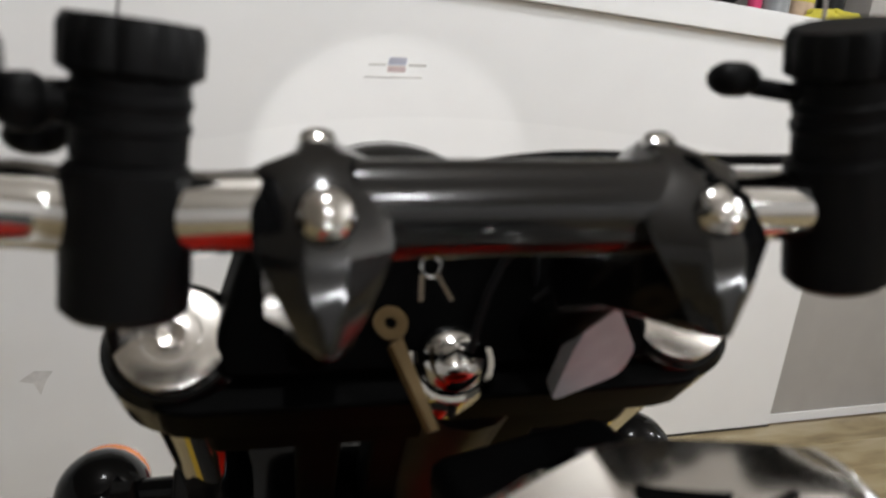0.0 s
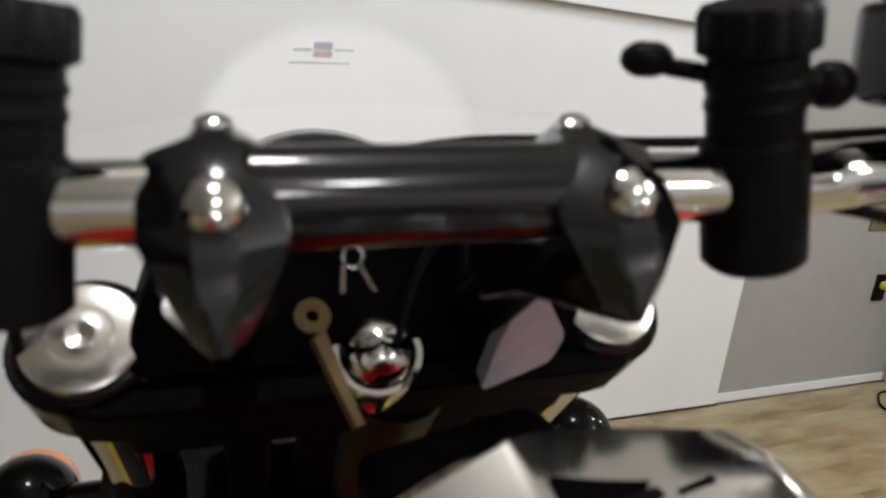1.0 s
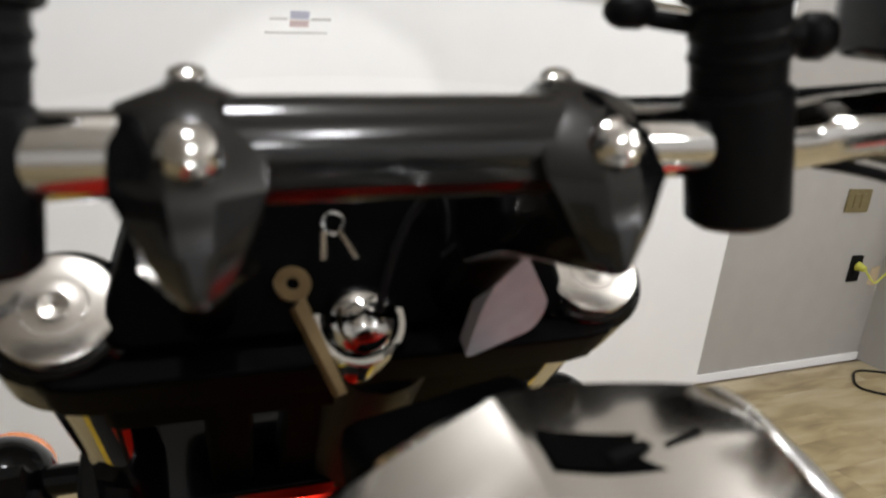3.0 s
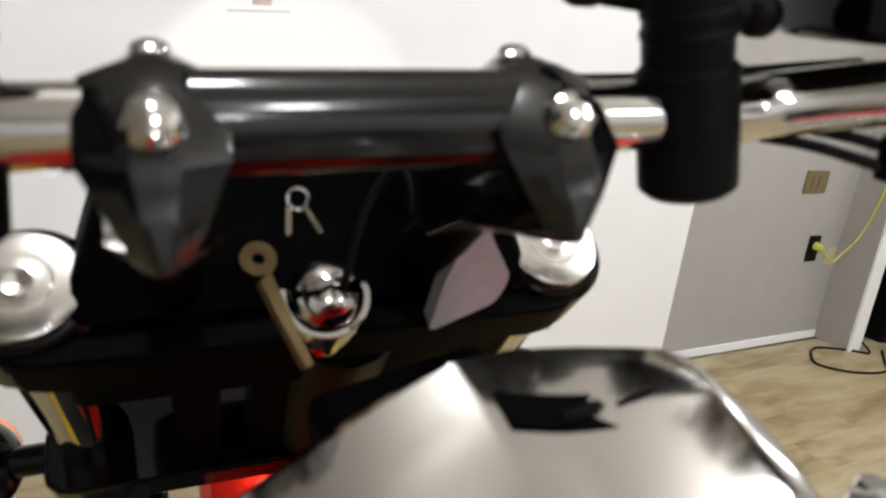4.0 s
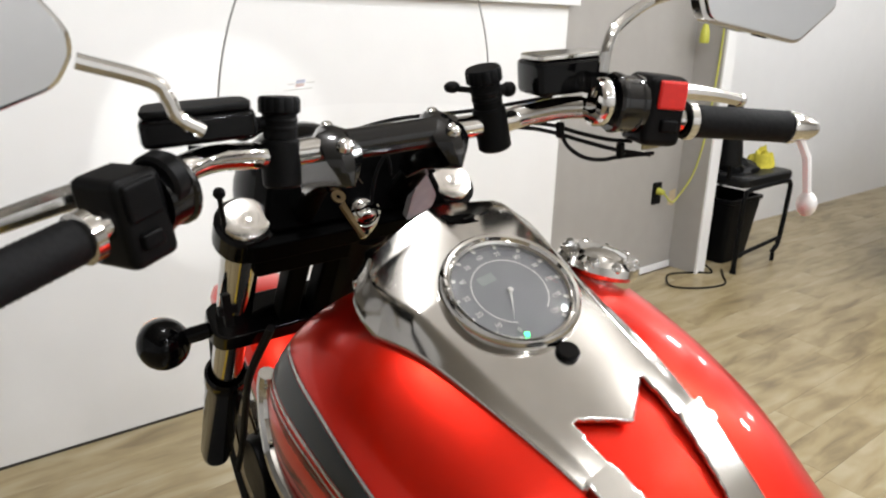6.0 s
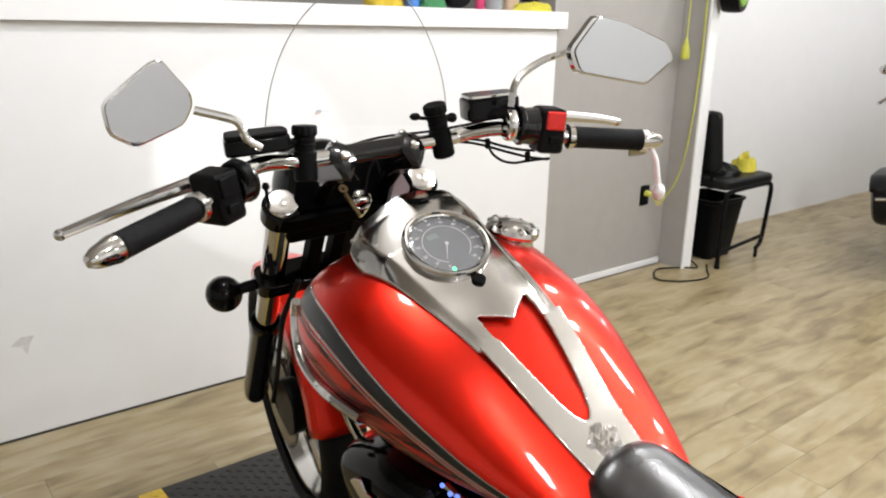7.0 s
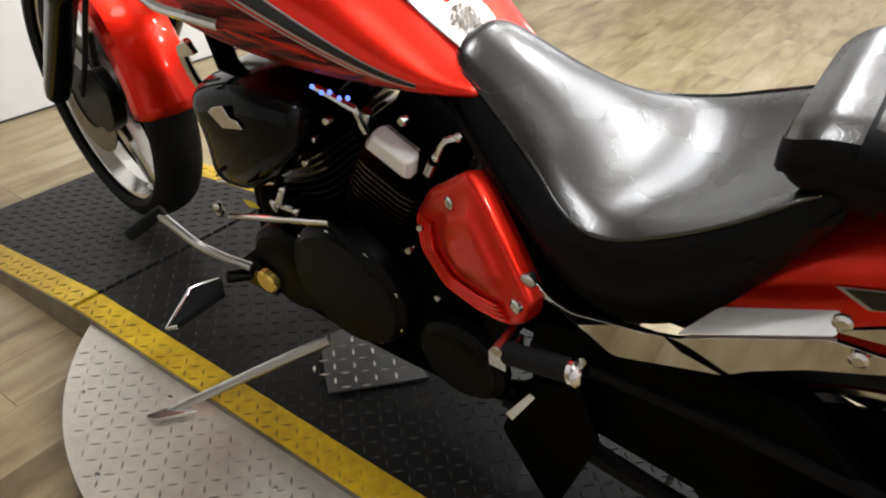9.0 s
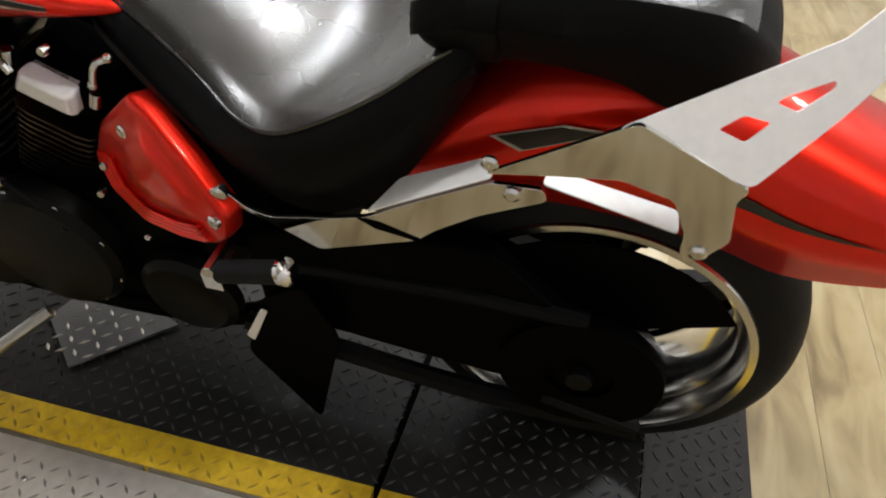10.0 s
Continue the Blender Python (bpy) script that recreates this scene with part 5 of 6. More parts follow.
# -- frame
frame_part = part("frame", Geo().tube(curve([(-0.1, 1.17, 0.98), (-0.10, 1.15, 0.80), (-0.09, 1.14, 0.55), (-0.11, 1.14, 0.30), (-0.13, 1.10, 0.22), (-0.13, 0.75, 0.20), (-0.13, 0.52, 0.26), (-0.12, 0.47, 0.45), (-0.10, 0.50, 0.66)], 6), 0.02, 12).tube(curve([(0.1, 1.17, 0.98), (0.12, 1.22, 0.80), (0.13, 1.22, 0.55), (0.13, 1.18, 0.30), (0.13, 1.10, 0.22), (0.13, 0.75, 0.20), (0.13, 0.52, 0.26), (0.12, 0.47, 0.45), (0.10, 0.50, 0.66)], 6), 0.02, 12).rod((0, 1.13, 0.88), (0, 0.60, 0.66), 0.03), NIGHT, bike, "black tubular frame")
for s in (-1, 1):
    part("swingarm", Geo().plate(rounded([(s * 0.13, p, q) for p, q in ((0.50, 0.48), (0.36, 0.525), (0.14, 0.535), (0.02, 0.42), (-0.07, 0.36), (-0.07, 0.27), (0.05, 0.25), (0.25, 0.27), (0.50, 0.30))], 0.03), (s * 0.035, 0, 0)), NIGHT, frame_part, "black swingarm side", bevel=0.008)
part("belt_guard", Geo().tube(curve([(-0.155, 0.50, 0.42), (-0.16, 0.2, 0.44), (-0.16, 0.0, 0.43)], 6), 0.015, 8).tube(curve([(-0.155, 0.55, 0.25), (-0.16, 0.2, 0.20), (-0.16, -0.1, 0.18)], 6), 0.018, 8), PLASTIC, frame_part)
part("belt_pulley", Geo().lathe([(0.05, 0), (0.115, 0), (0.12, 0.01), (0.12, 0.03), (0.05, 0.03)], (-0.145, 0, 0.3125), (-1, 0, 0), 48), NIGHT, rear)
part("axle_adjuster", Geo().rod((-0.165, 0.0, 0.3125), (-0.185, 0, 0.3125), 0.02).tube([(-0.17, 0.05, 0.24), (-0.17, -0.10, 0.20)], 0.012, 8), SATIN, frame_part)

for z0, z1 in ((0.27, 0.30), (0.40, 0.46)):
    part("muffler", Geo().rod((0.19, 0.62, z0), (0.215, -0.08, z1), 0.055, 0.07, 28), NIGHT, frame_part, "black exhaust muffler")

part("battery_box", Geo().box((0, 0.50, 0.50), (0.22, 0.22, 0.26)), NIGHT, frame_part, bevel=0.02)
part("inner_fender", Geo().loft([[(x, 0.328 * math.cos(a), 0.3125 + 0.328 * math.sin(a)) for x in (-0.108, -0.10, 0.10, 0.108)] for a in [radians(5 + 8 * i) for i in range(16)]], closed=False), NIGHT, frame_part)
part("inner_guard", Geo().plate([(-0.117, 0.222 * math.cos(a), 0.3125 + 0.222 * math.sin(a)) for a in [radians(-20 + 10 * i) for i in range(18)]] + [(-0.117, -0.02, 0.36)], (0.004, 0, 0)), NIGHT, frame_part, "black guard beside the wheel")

# -- foot controls
ctl = part("foot_control", Geo().tube(curve([(-0.15, 1.10, 0.28), (-0.20, 1.13, 0.29), (-0.235, 1.15, 0.30)], 4), 0.014).box((-0.17, 1.10, 0.29), (0.06, 0.09, 0.06)), BLACK, bike, "black forward foot control bracket", bevel=0.006)
part("footpeg", Geo().plate(rounded([(-0.238, 1.163, 0.280), (-0.287, 1.193, 0.278), (-0.378, 1.153, 0.276), (-0.366, 1.143, 0.276), (-0.302, 1.134, 0.278), (-0.262, 1.127, 0.280)], 0.006), (0, 0, 0.014)), RUBBER, ctl, "wide rubber footpeg", bevel=0.003)
part("footpeg_frame", Geo().tube([(-0.240, 1.167, 0.290), (-0.262, 1.182, 0.290), (-0.289, 1.197, 0.289), (-0.382, 1.155, 0.284), (-0.368, 1.142, 0.284)], 0.0048, 8), STEEL, ctl, "bright footpeg edge")
part("shift_lever", Geo().tube(curve([(-0.21, 1.09, 0.335), (-0.225, 1.15, 0.345), (-0.235, 1.21, 0.360), (-0.245, 1.25, 0.395), (-0.256, 1.27, 0.425)], 5), 0.009, 10, None), DULL, ctl, "cast aluminium shift lever")
part("shift_peg", Geo().rod((-0.245, 1.268, 0.428), (-0.310, 1.309, 0.392), 0.0125, n=16), RUBBER, ctl)
part("linkage_rod", Geo().rod((-0.180, 1.154, 0.414), (-0.185, 0.867, 0.521), 0.006, n=10), STEEL, ctl, "polished linkage rod")
part("linkage_arm", Geo().tube([(-0.185, 0.867, 0.521), (-0.188, 0.82, 0.485), (-0.193, 0.79, 0.455)], 0.0045, 8).ball((-0.193, 0.787, 0.453), 0.007, 12), SATIN, ctl)
part("upper_rod", Geo().rod((-0.152, 1.200, 0.461), (-0.15, 1.03, 0.520), 0.005, n=10).rod((-0.152, 1.200, 0.475), (-0.15, 1.05, 0.527), 0.003, n=8), STEEL, ctl)
stand = part("side_stand", Geo().tube(curve([(-0.20, 0.925, 0.215), (-0.29, 1.02, 0.165), (-0.36, 1.09, 0.128), (-0.42, 1.135, 0.112), (-0.475, 1.165, 0.103)], 6), 0.011, 10, [0.0125 - 0.005 * i / 24 for i in range(25)]), DULL, bike, "bare metal side stand, folded out")
part("stand_foot", Geo().plate(rounded([(-0.415, 1.105, 0.098), (-0.485, 1.150, 0.1135), (-0.49, 1.175, 0.1145), (-0.43, 1.15, 0.1013)], 0.01), (0.001, 0, 0.008)), STEEL, stand, bevel=0.002)
for s in (-1, 1):
    pg = part("pillion_peg", Geo().rod((s * 0.245, 0.490, 0.492), (s * 0.262, 0.378, 0.541), 0.0165, n=20), RUBBER, bike, "folding pillion footpeg")
    part("peg_end", Geo().lathe([(0.0185, -0.004), (0.019, 0.004), (0.014, 0.008), (0.0005, 0.009)], (s * 0.262, 0.378, 0.541), (s * 0.12, -0.90, 0.40), 20), CHROME, pg)
    part("peg_hinge", Geo().box((s * 0.232, 0.500, 0.480), (0.05, 0.028, 0.030)).rod((s * 0.15, 0.505, 0.495), (s * 0.262, 0.498, 0.505), 0.009), STEEL, pg, bevel=0.003)
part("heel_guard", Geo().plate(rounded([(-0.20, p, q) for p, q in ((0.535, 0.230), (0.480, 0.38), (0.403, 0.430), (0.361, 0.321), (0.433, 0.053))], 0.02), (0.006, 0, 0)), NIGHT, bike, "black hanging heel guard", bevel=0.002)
part("guard_tab", Geo().plate(rounded([(-0.204, p, q) for p, q in ((0.468, 0.362), (0.478, 0.366), (0.521, 0.285), (0.509, 0.275))], 0.003), (-0.003, 0, 0.001)), CAST, bike, bevel=0.001)

# ---- things round the room ----
YCLOTH = material("yellow cloth", (0.55, 0.48, 0.05), 0.9, scale=120, spread=0.3, bump=0.5)
CORD = material("yellow cord", (0.45, 0.45, 0.06), 0.5, scale=90)
GREENP = material("lime plastic", (0.20, 0.42, 0.04), 0.4, scale=60)
BAG = material("grey black bag leather", (0.006, 0.0062, 0.0065), 0.4, Specular_IOR_Level=0.2, scale=60, spread=0.3, bump=0.2)
MAROON = material("maroon paint", (0.008, 0.0012, 0.0014), 0.2, 0.0, 0.25, scale=30)
LAMPRED = material("red lamp glass", (0.07, 0.003, 0.004), 0.1, scale=40)
CLEARP = material("clear plastic", (0.75, 0.78, 0.8), 0.15, scale=40, Transmission_Weight=0.7)

# chair with a bin under it
chair = thing("chair", ROOM @ pose(3.25, 1.55, 0), "black steel frame chair with a black padded seat", "chair")
for v in (0.0, 0.44):
    part("leg_frame", Geo().tube(curve([(0.0, v, 0.012), (0.0, v, 0.30), (0.01, v, 0.44), (0.05, v, 0.475), (0.25, v, 0.485), (0.46, v, 0.485), (0.505, v, 0.46), (0.51, v, 0.40), (0.49, v, 0.20), (0.47, v, 0.10), (0.42, v, 0.06)], 5), 0.014, 10), SATIN, chair)
    part("stretcher", Geo().tube([(0.0, v, 0.10), (0.47, v, 0.14)], 0.012, 8), SATIN, chair)
    part("foot", Geo().rod((0.43, v, 0.0), (0.43, v, 0.05), 0.012), PLASTIC, chair)
    part("foot", Geo().rod((0.0, v, 0.0), (0.0, v, 0.02), 0.018), PLASTIC, chair)
part("seat_pad", Geo().plate(rounded([(-0.02, -0.01, 0.488), (0.52, -0.01, 0.488), (0.52, 0.46, 0.488), (-0.02, 0.46, 0.488)], 0.05), (0, 0, 0.06)), BAG, chair, "black padded seat", bevel=0.02)
part("backrest", Geo().plate(rounded([(-0.06, 0.02, 0.60), (-0.06, 0.43, 0.60), (-0.09, 0.40, 0.95), (-0.09, 0.05, 0.95)], 0.04), (0.04, 0, 0.01)), BAG, chair, bevel=0.012)
part("back_post", Geo().tube([(0.0, 0.1, 0.49), (-0.04, 0.1, 0.65)], 0.012, 8), SATIN, chair)
part("back_post", Geo().tube([(0.0, 0.35, 0.49), (-0.04, 0.35, 0.65)], 0.012, 8), SATIN, chair)
bin_ = thing("waste_bin", ROOM @ pose(3.48, 1.80, 0), "black plastic waste bin standing under the chair", "bin")


def bin_ring(a, b, z):
    return rounded([(-a, -b, z), (a, -b, z), (a, b, z), (-a, b, z)], 0.03)


part("body", Geo().loft([bin_ring(0.13, 0.115, 0.0), bin_ring(0.166, 0.15, 0.365), bin_ring(0.176, 0.16, 0.37), bin_ring(0.176, 0.16, 0.39), bin_ring(0.159, 0.143, 0.39), bin_ring(0.125, 0.11, 0.02)]), PLASTIC, bin_, bevel=0.0)
cl = thing("cleaning_cloth", ROOM @ pose(3.68, 1.71, 0.548), "crumpled yellow cleaning cloth lying on the chair", "cloth")


def crumple(rx, ry, h, seed, mat, owner):
    g, rows = Geo(), []
    for i in range(9):
        a = math.pi / 2 * i / 8
        row = []
        for j in range(22):
            b = 2 * math.pi * j / 22
            n = 1 + 0.35 * noise.noise(Vector((2.2 * math.cos(b) + seed, 2.2 * math.sin(b), 1.7 * a)))
            row.append((rx * math.cos(a) * math.cos(b) * n, ry * math.cos(a) * math.sin(b) * n, max(0.0, h * math.sin(a) * (n ** 2))))
        rows.append(row)
    return part("fabric", g.loft(rows), mat, owner)


crumple(0.085, 0.075, 0.085, 3.0, YCLOTH, cl)
bag = thing("folded_jacket", ROOM @ pose(3.43, 1.74, 0.548), "dark grey folded jacket lying on the chair", "jacket")
crumple(0.16, 0.13, 0.06, 8.0, BAG, bag)

# outlets and cords
DULLBRASS = material("dull brass", (0.22, 0.18, 0.09), 0.4, 0.4, scale=60)
for u, z, w, h, label in ((2.86, 0.455, 0.075, 0.12, "black electrical outlet on the grey wall"), (2.755, 0.76, 0.15, 0.10, "brass coloured wall plate on the grey wall")):
    o = thing("wall_outlet" if z < 0.6 else "wall_plate", ROOM @ pose(u, 1.85, z), label, "outlet" if z < 0.6 else "wall plate")
    part("cover_plate", Geo().plate(rounded([(-w / 2, -0.0005, -h / 2), (w / 2, -0.0005, -h / 2), (w / 2, -0.0005, h / 2), (-w / 2, -0.0005, h / 2)], 0.008), (0, -0.008, 0)), PLASTIC if z < 0.6 else DULLBRASS, o, bevel=0.002)
    for d in (-0.022, 0.022):
        part("socket" if z < 0.6 else "rocker", Geo().plate(rounded([(-0.016, -0.009, d - 0.014), (0.016, -0.009, d - 0.014), (0.016, -0.009, d + 0.014), (-0.016, -0.009, d + 0.014)] if z < 0.6 else [(d - 0.014, -0.009, -0.03), (d + 0.014, -0.009, -0.03), (d + 0.014, -0.009, 0.03), (d - 0.014, -0.009, 0.03)], 0.005), (0, -0.003, 0)), SATIN if z < 0.6 else DULLBRASS, o)
patch = thing("tape_patch", ROOM @ pose(3.012, 1.8496, 0.415), "torn beige tape patch on the grey wall beside the outlet", "tape")
part("tape", Geo().plate([(-0.034, 0, -0.040), (0.022, 0, -0.052), (0.036, 0, -0.030), (0.032, 0, 0.044), (-0.026, 0, 0.036)], (0, -0.0012, 0)), material("beige tape", (0.50, 0.40, 0.26), 0.7, scale=40, spread=0.2), patch)
scuff = thing("wall_scuff", ROOM @ pose(-0.468, 1.8246, 0.345), "faint grey triangular scuff mark on the white wall", "scuff mark")
part("mark", Geo().plate([(-0.040, 0, 0.001), (-0.006, 0, 0.028), (0.036, 0, 0.026), (0.020, 0, 0.0), (0.008, 0, -0.038), (-0.008, 0, -0.006)], (0, -0.0006, 0)), material("scuffed paint", (0.64, 0.63, 0.62), 0.6, scale=60, spread=0.2), scuff)
cord = thing("extension_cord", Matrix(ROOM), "yellow extension cord plugged in and running up the pier", "cord")
part("plug", Geo().rod((2.86, 1.838, 0.47), (2.86, 1.80, 0.465), 0.02, 0.014), CORD, cord)
part("cable", Geo().tube(curve([(2.86, 1.80, 0.465), (2.88, 1.76, 0.42), (2.95, 1.77, 0.44), (3.0, 1.73, 0.56), (3.02, 1.70, 0.75), (3.035, 1.69, 1.0), (3.045, 1.688, 1.3), (3.04, 1.69, 1.7), (3.05, 1.69, 2.2)], 6), 0.0045, 8), CORD, cord)
part("hanging_cable", Geo().tube([(2.975, 1.75, 1.36), (2.98, 1.75, 1.8), (2.99, 1.75, 2.3)], 0.004, 8), CORD, cord)
part("connector", Geo().lathe([(0.022, 0), (0.026, 0.01), (0.022, 0.06), (0.010, 0.10), (0.005, 0.12)], (2.975, 1.75, 1.25), (0, 0, 1), 16), CORD, cord, "hanging yellow connector")
reel = thing("cord_reel", ROOM @ pose(3.16, 1.60, 1.62), "black and lime green cord reel hanging on the pier", "cord reel")
part("drum", Geo().lathe([(0.06, -0.05), (0.11, -0.05), (0.115, -0.03), (0.115, 0.03), (0.11, 0.05), (0.06, 0.05)], (0, 0, 0), (0.3, -1, 0), 32, caps=True), PLASTIC, reel)
part("cover", Geo().lathe([(0.085, 0.05), (0.08, 0.056), (0.03, 0.06), (0.001, 0.06)], (0, 0, 0), (0.3, -1, 0), 32), GREENP, reel, "lime green reel cover")
part("bracket", Geo().box((0.0, 0.055, 0.08), (0.03, 0.04, 0.2)), SATIN, reel)
wire = thing("white_cable", Matrix(ROOM), "thin white cable hanging along the white wall", "cable")
part("cable", Geo().tube(curve([(3.52, 2.09, 2.9), (3.50, 2.09, 1.8), (3.47, 2.09, 1.2), (3.49, 2.09, 0.7)], 6), 0.005, 6), WHITE, wire)
loop = thing("floor_cable", Matrix(ROOM), "black cable looped on the floor beside the pier", "cable")
part("cable", Geo().tube(curve([(3.16, 1.70, 0.05), (3.15, 1.62, 0.008), (3.08, 1.67, 0.006), (2.93, 1.74, 0.006), (2.82, 1.69, 0.006), (2.76, 1.61, 0.006), (2.86, 1.51, 0.006), (3.03, 1.47, 0.006), (3.15, 1.55, 0.006), (3.25, 1.62, 0.006)], 6), 0.005, 8), PLASTIC, loop)

# bottles and cloths on the ledge
LEDGE = 1.4805


def bottle(u, v, r, h, mat, capm, label, band_mat=None, neck=0.35):
    o = thing("bottle", ROOM @ pose(u, v, LEDGE), label, "bottle", "bottles on the ledge")
    part("body", Geo().lathe([(r * 0.85, 0.0), (r, 0.006), (r, h * 0.62), (r * 0.85, h * 0.70), (r * neck, h * 0.82), (r * neck, h * 0.9)], n=24, caps=True), mat, o)
    part("cap", Geo().lathe([(r * neck * 1.25, h * 0.88), (r * neck * 1.25, h * 0.985), (r * neck, h)], n=20, caps=True), capm, o)
    if band_mat:
        part("label_band", Geo().lathe([(r * 1.012, h * 0.2), (r * 1.012, h * 0.5)], n=24), band_mat, o, "printed label")


BLUEP = material("blue plastic", (0.06, 0.2, 0.55), 0.3, scale=60)
PINK = material("pink plastic", (0.6, 0.05, 0.15), 0.4, scale=60)
BEIGE = material("beige plastic", (0.5, 0.36, 0.24), 0.5, scale=60)
bottle(1.635, 1.88, 0.045, 0.24, CLEARP, CLEARP, "clear plastic bottle with a blue band", BLUEP)
bottle(1.57, 1.90, 0.022, 0.25, PINK, PLASTIC, "slim pink plastic bottle")
bottle(1.755, 1.90, 0.045, 0.26, BEIGE, BEIGE, "beige plastic bottle with a worn label", YCLOTH)
bottle(1.868, 1.88, 0.042, 0.21, CLEARP, MARK, "clear plastic bottle with a dark label", BAG)
bottle(1.19, 1.90, 0.03, 0.22, BLUEP, PLASTIC, "small blue bottle with a dark cap")
for u, v, rx, ry, h, seed, mat, label in ((1.04, 1.90, 0.085, 0.05, 0.10, 1.0, material("yellow gloves", (0.55, 0.40, 0.03), 0.8, scale=90, bump=0.4, spread=0.3), "pile of yellow work gloves on the ledge"), (1.84, 1.83, 0.13, 0.035, 0.035, 5.0, YCLOTH, "crumpled yellow cloth on the ledge"), (1.28, 1.88, 0.07, 0.045, 0.06, 6.0, material("green cloth", (0.05, 0.2, 0.08), 0.9, scale=90, bump=0.4), "small green cloth on the ledge")):
    c = thing("cloth", ROOM @ pose(u, v, LEDGE), label, "cloth")
    crumple(rx, ry, h, seed, mat, c)
sp = thing("polishing_wheel", ROOM @ pose(1.43, 1.90, LEDGE), "round black polishing wheel with an orange hub on the ledge", "wheel")
part("pad", Geo().lathe([(0.02, -0.03), (0.085, -0.025), (0.09, 0.0), (0.085, 0.025), (0.03, 0.03)], (0, 0, 0.09), (0.1, -1, 0), 28, caps=True), PLASTIC, sp)
part("hub", Geo().lathe([(0.03, 0.03), (0.025, 0.04), (0.001, 0.042)], (0, 0, 0.09), (0.1, -1, 0), 24), material("orange plastic", (0.7, 0.25, 0.05), 0.4, scale=60), sp, "orange hub")


# second motorcycle, seen from behind
def tourer(m, label):
    b = thing("parked_motorcycle", m, label, "motorcycle", "parked motorcycles")
    w = part("rear_wheel", Geo().lathe([(0.20, -0.07)] + [(0.21 + 0.11 * math.sin(math.pi * i / 12) ** 0.6, -0.085 * math.cos(math.pi * i / 12)) for i in range(13)] + [(0.20, 0.07)], (0, 0, 0.32), (1, 0, 0), 48), RUBBER, b, "black tyre")
    part("rim", Geo().lathe([(0.205, -0.06), (0.18, -0.04), (0.04, -0.03), (0.04, 0.03), (0.18, 0.04), (0.205, 0.06)], (0, 0, 0.32), (1, 0, 0), 40), STEEL, w)
    w2 = part("front_wheel", Geo().lathe([(0.22, -0.06)] + [(0.23 + 0.10 * math.sin(math.pi * i / 12) ** 0.6, -0.065 * math.cos(math.pi * i / 12)) for i in range(13)] + [(0.22, 0.06)], (0, 1.68, 0.33), (1, 0, 0), 40), RUBBER, b, "black tyre")
    rows = []
    for i in range(21):
        a = radians(-12 + 150 * i / 20)
        R = 0.40
        rows.append([Vector((0.115 * math.sin(q), -(R - 0.07 * (1 - math.cos(q))) * math.cos(a), 0.32 + (R - 0.07 * (1 - math.cos(q))) * math.sin(a))) for q in [radians(-90 + 18 * j) for j in range(11)]])
    f = part("rear_fender", Geo().loft(rows, closed=False), MAROON, b, "glossy maroon rear fender", sharp=60)
    part("tail_light", Geo().lathe([(0.068, 0), (0.065, 0.02), (0.04, 0.036), (0.001, 0.042)], (0, -0.395, 0.68), (0, -1, 0.3), 24), LAMPRED, f, "red tail light")
    part("plate_frame", Geo().plate(rounded([(-0.066, -0.425, 0.60), (0.066, -0.425, 0.60), (0.058, -0.44, 0.51), (0.0, -0.445, 0.40), (-0.058, -0.44, 0.51)], 0.03), (0, -0.016, 0.0)), CAPMETAL, f, "teardrop chrome fender tip", bevel=0.004)
    part("signal_bar", Geo().tube([(-0.17, -0.40, 0.595), (0, -0.43, 0.605), (0.17, -0.40, 0.595)], 0.012, 8), CHROME, f)
    for s in (-1, 1):
        part("turn_signal", Geo().lathe([(0.012, 0.03), (0.03, 0.02), (0.034, -0.01), (0.030, -0.022), (0.001, -0.03)], (s * 0.185, -0.40, 0.595), (0, 1, 0), 18), CHROME, f)
        shape = [(-0.28, 0.375), (-0.20, 0.345), (0.18, 0.33), (0.25, 0.40), (0.25, 0.62), (-0.30, 0.64), (-0.36, 0.56), (-0.35, 0.44)]
        bagp = part("saddlebag", Geo().loft([rounded([(s * x, -0.05 + (p + 0.05) * k, 0.50 + (q - 0.50) * k) for p, q in shape], 0.05, 4) for x, k in ((0.14, 0.92), (0.17, 1.0), (0.27, 1.0), (0.305, 0.93), (0.32, 0.80))]), BAG, b, "dark leather saddlebag")
        part("bag_lid", Geo().loft([rounded([(s * x, -0.05 + (p + 0.05) * k, 0.60 + (q - 0.60) * k) for p, q in ((-0.375, 0.565), (-0.36, 0.63), (-0.30, 0.668), (0.22, 0.645), (0.265, 0.60), (0.265, 0.56))], 0.03, 3) for x, k in ((0.15, 0.98), (0.18, 1.0), (0.285, 1.0), (0.32, 0.92), (0.33, 0.8))]), BAG, bagp)
        part("bag_trim", Geo().tube([(s * 0.17, -0.375, 0.535), (s * 0.29, -0.365, 0.535)], 0.010, 8), STEEL, bagp, "bright trim across the bag end")
        part("guard_rail", Geo().tube(curve([(s * 0.10, 0.05, 0.68), (s * 0.13, -0.20, 0.82), (s * 0.145, -0.37, 0.80), (s * 0.148, -0.39, 0.70), (s * 0.145, -0.40, 0.58)], 5), 0.013, 8), CHROME, b)
        if s > 0:
            pipe = part("exhaust", Geo().lathe([(0.034, 0.06), (0.036, 0.002), (0.044, 0.0), (0.047, 0.006), (0.047, 0.5), (0.038, 0.6), (0.03, 1.1)], (0.25, -0.46, 0.30), (-0.02, 1, -0.02), 24), CHROME, b, "chrome exhaust pipe")
            part("exhaust_bore", Geo().lathe([(0.036, 0.05), (0.001, 0.051)], (0.25, -0.46, 0.30), (-0.02, 1, -0.02), 20), NIGHT, pipe, "black bore")
